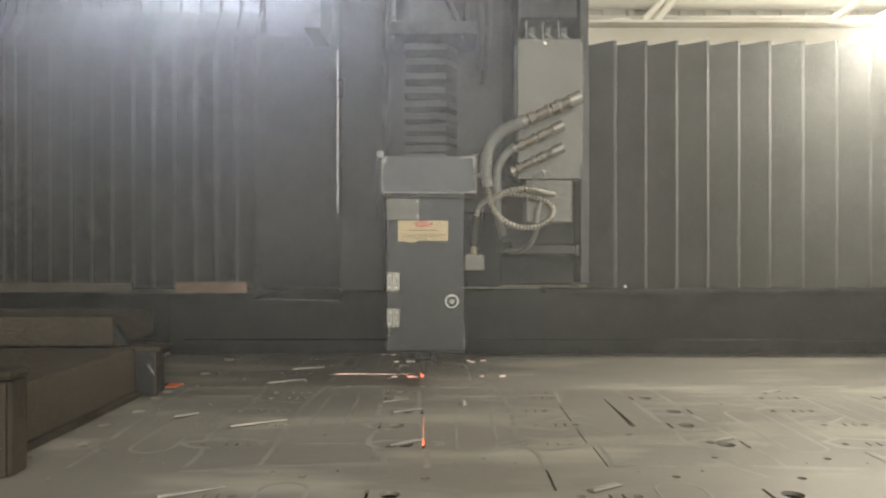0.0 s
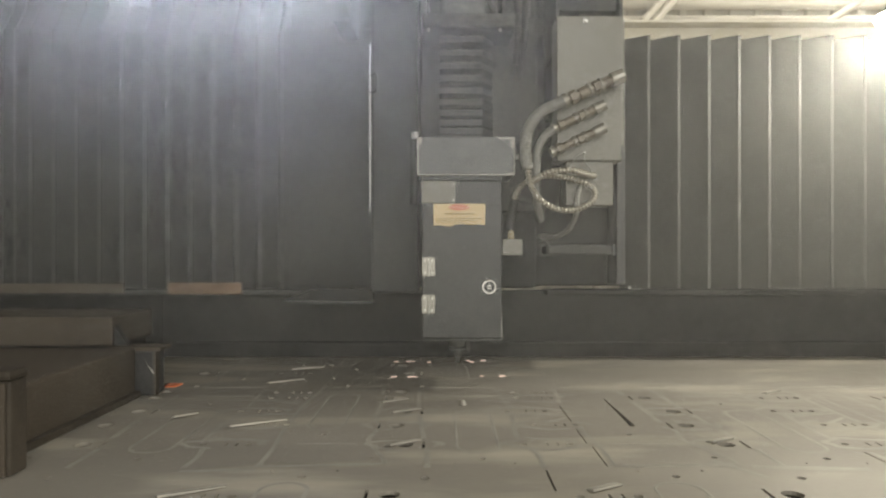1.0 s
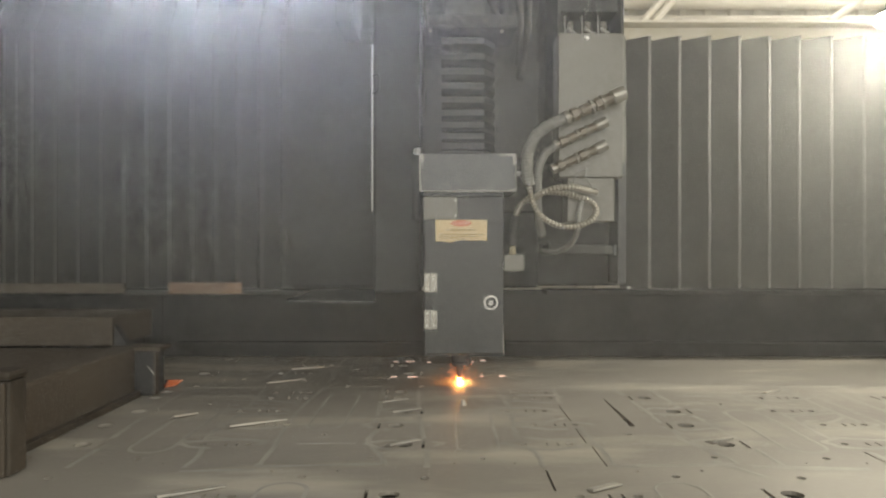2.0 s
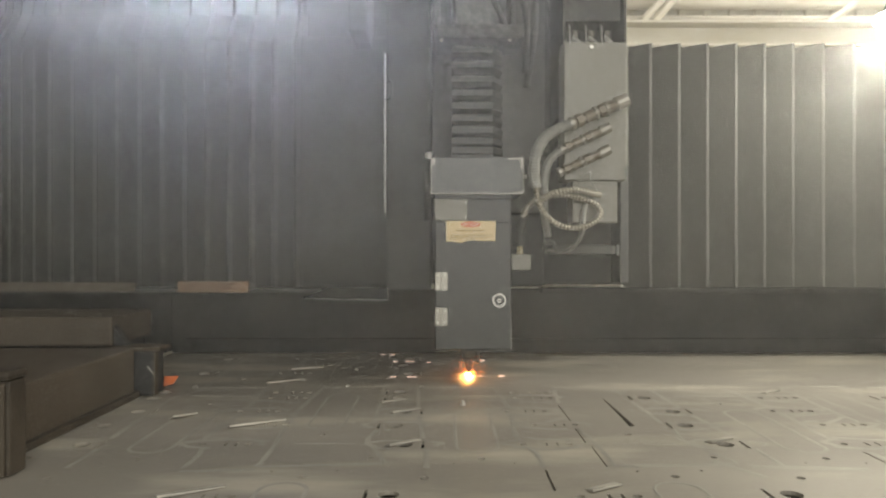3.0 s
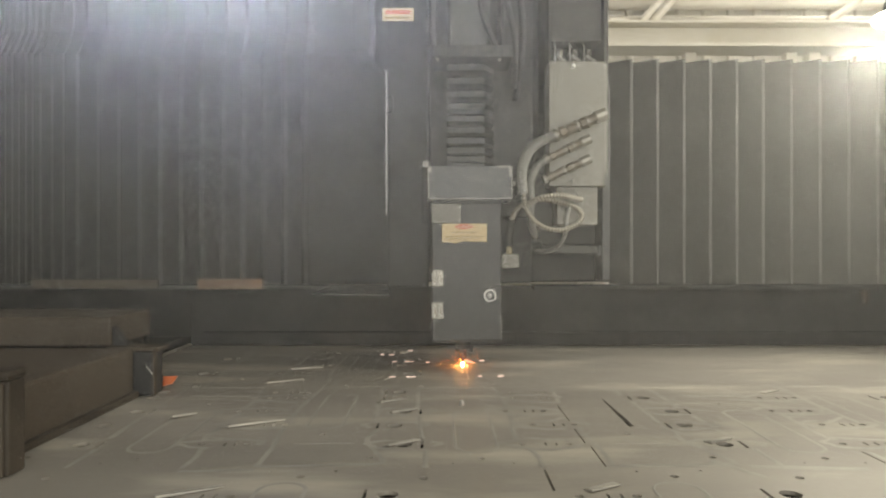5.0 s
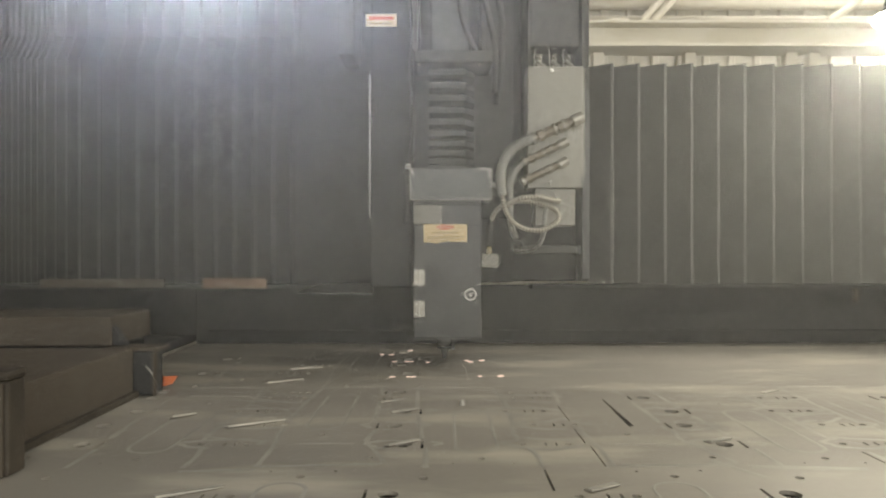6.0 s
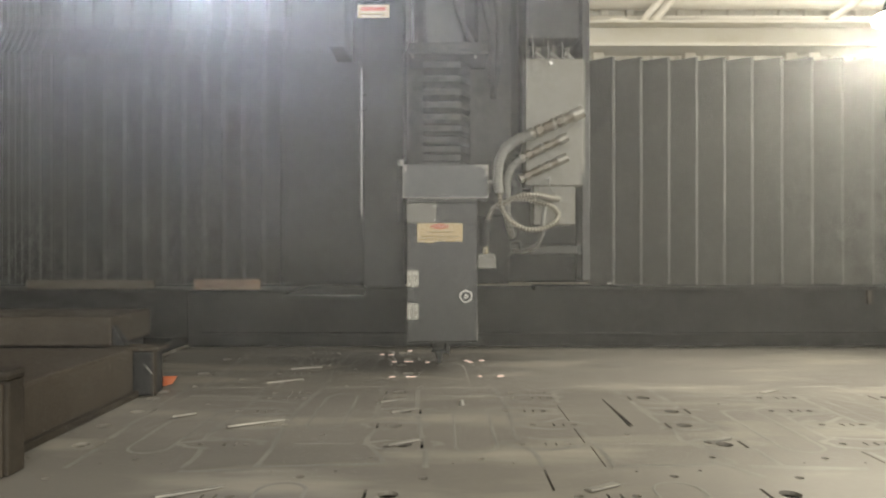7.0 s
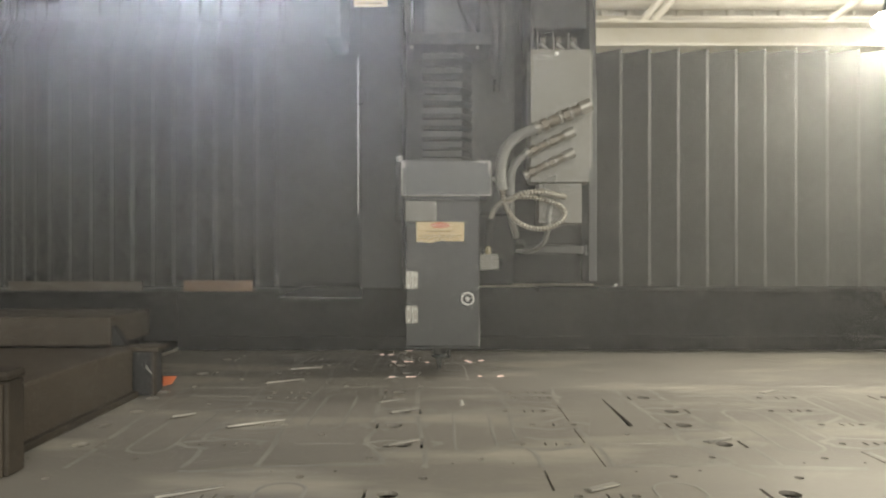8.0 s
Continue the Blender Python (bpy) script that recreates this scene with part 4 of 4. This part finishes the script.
def build_hoses():
    made = []

    def hose(name, label, pts, r, material, rib=0.0, pitch=0.004):
        ob = single(name, tube(B(), pts, r, 12, rib, pitch), material, label, "hose", "hoses of the head", smooth=True)
        made.append(ob)

    hose("thick_hose", "thick grey hose curving from the fittings to the head",
         [(0.234, -0.055, 0.250), (0.199, -0.055, 0.236), (0.172, -0.053, 0.213), (0.1596, -0.050, 0.1816), (0.1585, -0.046, 0.150), (0.162, -0.046, 0.122)], 0.0110, M_HOSE, 0.03, 0.006)
    hose("thin_hose", "thinner grey hose curving down beside the head",
         [(0.216, -0.040, 0.2013), (0.193, -0.040, 0.1816), (0.1816, -0.036, 0.1527), (0.1810, -0.030, 0.112), (0.184, -0.010, 0.066), (0.200, 0.05, 0.03)], 0.0078, M_HOSE, 0.03, 0.005)
    hose("ribbed_conduit", "ribbed steel conduit looped beside the head",
         [(0.162, -0.046, 0.124), (0.1665, -0.050, 0.0926), (0.184, -0.058, 0.0625), (0.216, -0.062, 0.044), (0.251, -0.058, 0.043), (0.281, -0.050, 0.0567),
          (0.2927, -0.038, 0.075), (0.281, -0.028, 0.0926), (0.2453, -0.026, 0.1053), (0.2048, -0.030, 0.110), (0.1735, -0.026, 0.104), (0.150, -0.012, 0.0868),
          (0.140, 0.006, 0.060), (0.1368, 0.020, 0.028), (0.1368, 0.022, 0.006)], 0.0050, M_CONDUIT, 0.26, 0.0070)
    hose("ribbed_conduit", "ribbed steel conduit crossing over the loop",
         [(0.172, -0.03, 0.098), (0.190, -0.054, 0.109), (0.2105, -0.060, 0.1157), (0.245, -0.056, 0.1175), (0.274, -0.036, 0.113), (0.297, -0.0065, 0.112)], 0.0052, M_CONDUIT, 0.26, 0.0070)
    hose("conduit_sleeve", "dark rubber sleeve over the end of the conduit",
         [(0.1425, 0.001, 0.068), (0.1385, 0.012, 0.045), (0.1368, 0.021, 0.024), (0.1368, 0.022, 0.006)], 0.0086, M_HAZE_GREY)
    hose("grey_cable", "grey cable dropping from the conduit to the shelf",
         [(0.268, -0.012, 0.094), (0.262, -0.016, 0.066), (0.262, -0.005, 0.036), (0.255, 0.03, 0.010), (0.236, 0.08, -0.006), (0.212, 0.13, -0.004)], 0.0050, M_HOSE, 0.05, 0.006)
    hose("thin_wire", "thin pale wire hanging from the box screw",
         [(0.277, -0.019, 0.156), (0.262, -0.026, 0.150), (0.252, -0.026, 0.136), (0.250, -0.02, 0.116)], 0.0012, M_HOSE)
    hose("thin_wire", "thin pale wire hanging from the box screw",
         [(0.277, -0.019, 0.156), (0.274, -0.028, 0.140), (0.284, -0.030, 0.124), (0.290, -0.022, 0.108)], 0.0012, M_HOSE)
    # pneumatic fittings in three slanting chains
    for x0, z0, x1, z1, r, y in ((0.228, 0.2476, 0.343, 0.2980, 0.0112, -0.055), (0.2105, 0.1980, 0.311, 0.2453, 0.0086, -0.040), (0.207, 0.1527, 0.311, 0.2013, 0.0086, -0.040)):
        f = thing("pneumatic_fitting", "slanting chain of brass and steel air fittings", "air fitting", group="air fittings")
        d = Vector((x1 - x0, 0, z1 - z0))
        a = Vector((x0, y, z0))
        s = 0.0
        for name, ln, k, m in (("collar", 0.07, 1.25, M_ALU), ("stem", 0.05, 0.72, M_FIT), ("hex_nut", 0.10, 1.2, M_FIT), ("stem", 0.05, 0.75, M_FIT), ("barrel", 0.16, 1.0, M_FIT),
                               ("ring", 0.04, 1.25, M_ALU), ("stem", 0.04, 0.75, M_FIT), ("hex_nut", 0.10, 1.15, M_FIT), ("ring", 0.04, 1.3, M_ALU),
                               ("barrel", 0.15, 1.0, M_FIT), ("end_cap", 0.20, 1.25, M_ALU)):
            part(name, cyl(B(), a + d * s, a + d * (s + ln), r * k, r * k * 0.96, 6 if name == "hex_nut" else 14), m, f, smooth=False)
            s += ln
        e = a + d * 0.9
        part("mount_stub", cyl(B(), e, (e.x, -0.0142, e.z), r * 0.8, seg=12), M_STEEL, f)
        made.append(f)
    return made


# ---- the hot cut ----
def build_sparks():
    s = thing("cutting_flame", "orange glowing cutting point under the nozzle", "flame")
    bm = B()
    bmesh.ops.create_uvsphere(bm, u_segments=14, v_segments=10, radius=0.0019)
    for v in bm.verts:
        if v.co.z > 0:
            v.co.z *= 1.3
            k = max(0.12, 1 - v.co.z / 0.005)
            v.co.x *= k
            v.co.y *= k
    part("core", bm, M_FLAME, s, "yellow-hot core", True)
    for ang, up, ln in ((200, 14, 0.022), (250, 25, 0.016), (310, 10, 0.026), (350, 22, 0.018), (160, 30, 0.014), (285, 5, 0.020)):
        d = Vector((math.cos(radians(ang)) * math.cos(radians(up)), math.sin(radians(ang)) * math.cos(radians(up)), math.sin(radians(up))))
        part("ray", cyl(B(), d * 0.004, d * ln * 0.7, 0.0004, 0.0001, 6), M_EMBER, s)
    # tiny glowing specks stand in for the soft orange halo
    spray = B()
    for i in range(700):
        r = 0.004 + 0.046 * random.random() ** 1.7
        a, e = random.uniform(0, 2 * math.pi), random.uniform(0.0, 1.45)
        d = Vector((math.cos(a) * math.cos(e), math.sin(a) * math.cos(e), math.sin(e))) * r
        q = 0.00010 + 0.00022 * random.random()
        bx(spray, d.x - q, d.x + q, d.y - q, d.y + q, d.z - q, d.z + q)
    tagged(part("halo_specks", spray, M_EMBER, s, "fine glowing specks that make the orange halo of the flame"), kind="stuff")
    k = thing("spark_streak", "thin bright streak of a flying spark", "spark")
    part("streak", cyl(B(), (0, 0, 0), (0.128, 0, 0), 0.0001, 0.0005, 6), M_SPARK, k)
    part("tail", cyl(B(), (0.020, 0, 0.0006), (0.175, 0, -0.0004), 0.0003, 0.0002, 6), M_SPARK, k)
    bead = thing("slag_bead", "red glowing bead of molten slag in the cut", "slag")
    for x, z, r in ((0, 0.006, 0.0040), (0.003, 0.015, 0.0026), (-0.004, -0.004, 0.0030), (-0.022, 0.003, 0.0016), (-0.031, 0.0028, 0.0013)):
        d = B()
        bmesh.ops.create_icosphere(d, subdivisions=2, radius=r, matrix=Matrix.Translation((x, 0, z)) @ Matrix.Diagonal((1.6 if x < -0.01 else 1, 1, 0.6 if x < -0.01 else 1.35, 1)))
        part("drop", d, M_SLAG, bead, smooth=True)
    spit = thing("falling_spark", "red spark falling towards a slot in the sheet", "spark")
    part("streak", cyl(B(), (0, 0, 0.001), (0, 0, 0.012), 0.0016, 0.0006, 8), M_SLAG, spit)
    part("tail", cyl(B(), (0, 0, 0.014), (0.001, 0, 0.042), 0.0003, 0.0001, 6), M_SLAG, spit)
    # made-up flap for an orange patch that appears after 1.7 s
    tag = thing("orange_flap", "small orange flap at the end stop", "tag")
    tg = B()
    vs = [tg.verts.new(p) for p in ((0, 0, 0), (0.022, 0, 0.006), (0.032, 0, 0.022), (0.004, 0, 0.021))]
    us = [tg.verts.new(v.co + Vector((0, 0.003, 0))) for v in vs]
    tg.faces.new(vs), tg.faces.new(us[::-1])
    for i in range(4):
        tg.faces.new((vs[i], us[i], us[(i + 1) % 4], vs[(i + 1) % 4]))
    part("flag", tg, M_ORANGE, tag)
    part("foot", bx(B(), -0.002, 0.004, 0.0, 0.003, -0.001, 0.021), M_BEAM, tag)
    return s, k, tag, bead, spit


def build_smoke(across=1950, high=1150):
    """Cutting smoke as fine flakes, jittered on a grid that fans out from the camera's eye to fit its view,
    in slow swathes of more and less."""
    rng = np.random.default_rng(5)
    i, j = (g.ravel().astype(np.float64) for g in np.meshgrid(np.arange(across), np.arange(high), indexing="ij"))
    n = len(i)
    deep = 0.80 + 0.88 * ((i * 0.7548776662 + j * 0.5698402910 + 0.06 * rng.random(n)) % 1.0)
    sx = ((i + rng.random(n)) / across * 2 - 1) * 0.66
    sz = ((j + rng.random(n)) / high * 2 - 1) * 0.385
    # a wedge sized to the camera's view, not the whole machine
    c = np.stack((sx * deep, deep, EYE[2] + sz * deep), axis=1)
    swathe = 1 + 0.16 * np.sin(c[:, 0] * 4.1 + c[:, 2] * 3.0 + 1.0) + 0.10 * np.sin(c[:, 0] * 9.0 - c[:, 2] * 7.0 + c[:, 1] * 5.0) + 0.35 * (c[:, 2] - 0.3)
    swathe *= 0.4 + 0.6 * np.clip(c[:, 2] / 0.30, 0, 1)      # thinner near the sheet
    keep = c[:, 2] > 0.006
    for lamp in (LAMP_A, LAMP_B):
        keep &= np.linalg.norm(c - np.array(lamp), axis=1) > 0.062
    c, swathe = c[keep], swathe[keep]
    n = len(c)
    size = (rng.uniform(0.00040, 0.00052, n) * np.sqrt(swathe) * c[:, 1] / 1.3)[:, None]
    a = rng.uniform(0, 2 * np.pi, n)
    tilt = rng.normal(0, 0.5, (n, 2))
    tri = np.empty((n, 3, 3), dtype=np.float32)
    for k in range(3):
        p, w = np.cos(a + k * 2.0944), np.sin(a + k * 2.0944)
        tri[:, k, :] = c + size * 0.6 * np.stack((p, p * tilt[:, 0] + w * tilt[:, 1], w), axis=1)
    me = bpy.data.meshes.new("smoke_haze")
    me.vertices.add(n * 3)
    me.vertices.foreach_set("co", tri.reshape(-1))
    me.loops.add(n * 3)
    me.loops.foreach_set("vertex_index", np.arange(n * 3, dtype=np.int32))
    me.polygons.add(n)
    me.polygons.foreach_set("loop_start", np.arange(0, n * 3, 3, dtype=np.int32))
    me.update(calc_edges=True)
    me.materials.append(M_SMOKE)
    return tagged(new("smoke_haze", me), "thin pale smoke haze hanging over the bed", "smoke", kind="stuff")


build_hall()
build_bed()
build_side_rail()
GANTRY = build_gantry()
# the right half is paler by its painted lamp light
LEFT, LEFT_FOLDS = build_bellows("left_bellows", "dusty pleated bellows over the gantry beam, coloured as in shade", -0.345, [-0.0550] * 12 + [-0.030] * 3 + [-0.018] * 16, True)
RIGHT, RIGHT_FOLDS = build_bellows("right_bellows", "dusty pleated bellows over the gantry beam, coloured as lamp-lit", 0.437, [0.0725] * 6 + [0.0790] * 12)
CARRIAGE = build_carriage()
ZBELLOWS, Z_FOLDS = build_z_bellows()
HEAD = build_head()
VALVES = build_valve_box()
HOSES = build_hoses()
FLAME, STREAK, TAG, BEAD, SPIT = build_sparks()
build_sheet()
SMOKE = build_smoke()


def motions():
    ride(GANTRY, 0.0, 0.0)
    for b, folds, in ((LEFT, LEFT_FOLDS), (RIGHT, RIGHT_FOLDS)):
        walk(b, [(t, pose(0, y + 0.305, Z0)) for t, x, y, z in COURSE])
        for ob, rest, share in folds:
            walk(ob, [(t, pose(rest + x * share, 0, 0)) for t, x, y, z in COURSE])
    ride(CARRIAGE, 1.0, 0.0)
    ride(ZBELLOWS, 1.0, 0.0)
    for ob, rest, share in Z_FOLDS:
        walk(ob, [(t, pose(0, 0, rest + z * share)) for t, x, y, z in COURSE])
    for ob in (HEAD, VALVES, *HOSES):
        ride(ob)
    # the flame burns at the tip, and draws back into the nozzle when the beam is off
    def tip(t):
        for a, b in zip(COURSE, COURSE[1:]):
            if a[0] <= t <= b[0]:
                u = (t - a[0]) / (b[0] - a[0])
                return [a[i] + (b[i] - a[i]) * u for i in (1, 2, 3)]

    burns = [(t, 0.095) for t in (0.0, 0.4)] + [(0.5, 0.0)] + [(t, 0.095) for t in (0.6, 0.7, 0.8, 0.9, 1.0, 1.1, 1.2, 1.4, 1.7)]
    burns += [(t, 0.0) for t in (1.8, 2.0, 2.3, 2.55, 2.8, 3.0, 3.5, 4.0, 4.5, 5.0, 5.3, 5.55)]
    burns += [(t, 0.095) for t in (5.8, 6.0, 6.25, 6.5, 7.0, 7.5, 8.0)]
    rows = []
    for t, off in burns:
        x, y, z = tip(t)
        rows.append((t, pose(x + 0.0315, y + 0.078, 0.005 + z + off)))
    walk(FLAME, rows)
    walk(STREAK, [(0.0, pose(-0.247, 1.52, 0.010)), (0.1, pose(-0.80, 1.52, 0.040)), (0.2, pose(-1.10, 1.52, -0.07)), (8.0, pose(-1.10, 1.52, -0.07))])
    # slag glows in the fresh cut, then drops through it
    first, second = (-0.0453, 1.536), (0.0265, 1.556)
    walk(BEAD, [(t, pose(*at, z)) for t, at, z in ((0.0, first, 0.0), (0.5, first, 0.0), (0.6, first, -0.05), (1.2, second, -0.05), (1.4, second, -0.012), (1.5, second, -0.004),
                                                   (1.7, second, -0.006), (1.8, second, -0.05), (8.0, second, -0.05))])
    walk(SPIT, [(0.0, pose(-0.0275, 0.985, 0.004)), (0.4, pose(-0.0275, 0.985, 0.001)), (0.5, pose(-0.0275, 0.985, -0.006)), (0.6, pose(-0.0275, 0.985, -0.075)), (8.0, pose(-0.0275, 0.985, -0.075))])
    # the smoke turns slowly about the camera's eye, so its grid stays even in view
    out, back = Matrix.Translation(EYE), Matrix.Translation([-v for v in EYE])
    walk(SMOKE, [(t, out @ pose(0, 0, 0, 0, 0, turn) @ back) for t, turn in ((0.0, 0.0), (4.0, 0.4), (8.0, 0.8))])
    low, high = pose(-0.560, 1.42, 0.002, -80, 0, 0), pose(-0.560, 1.42, 0.002, 0, 0, 0)
    walk(TAG, [(0.0, low), (1.7, low), (2.6, high), (8.0, high)])


motions()
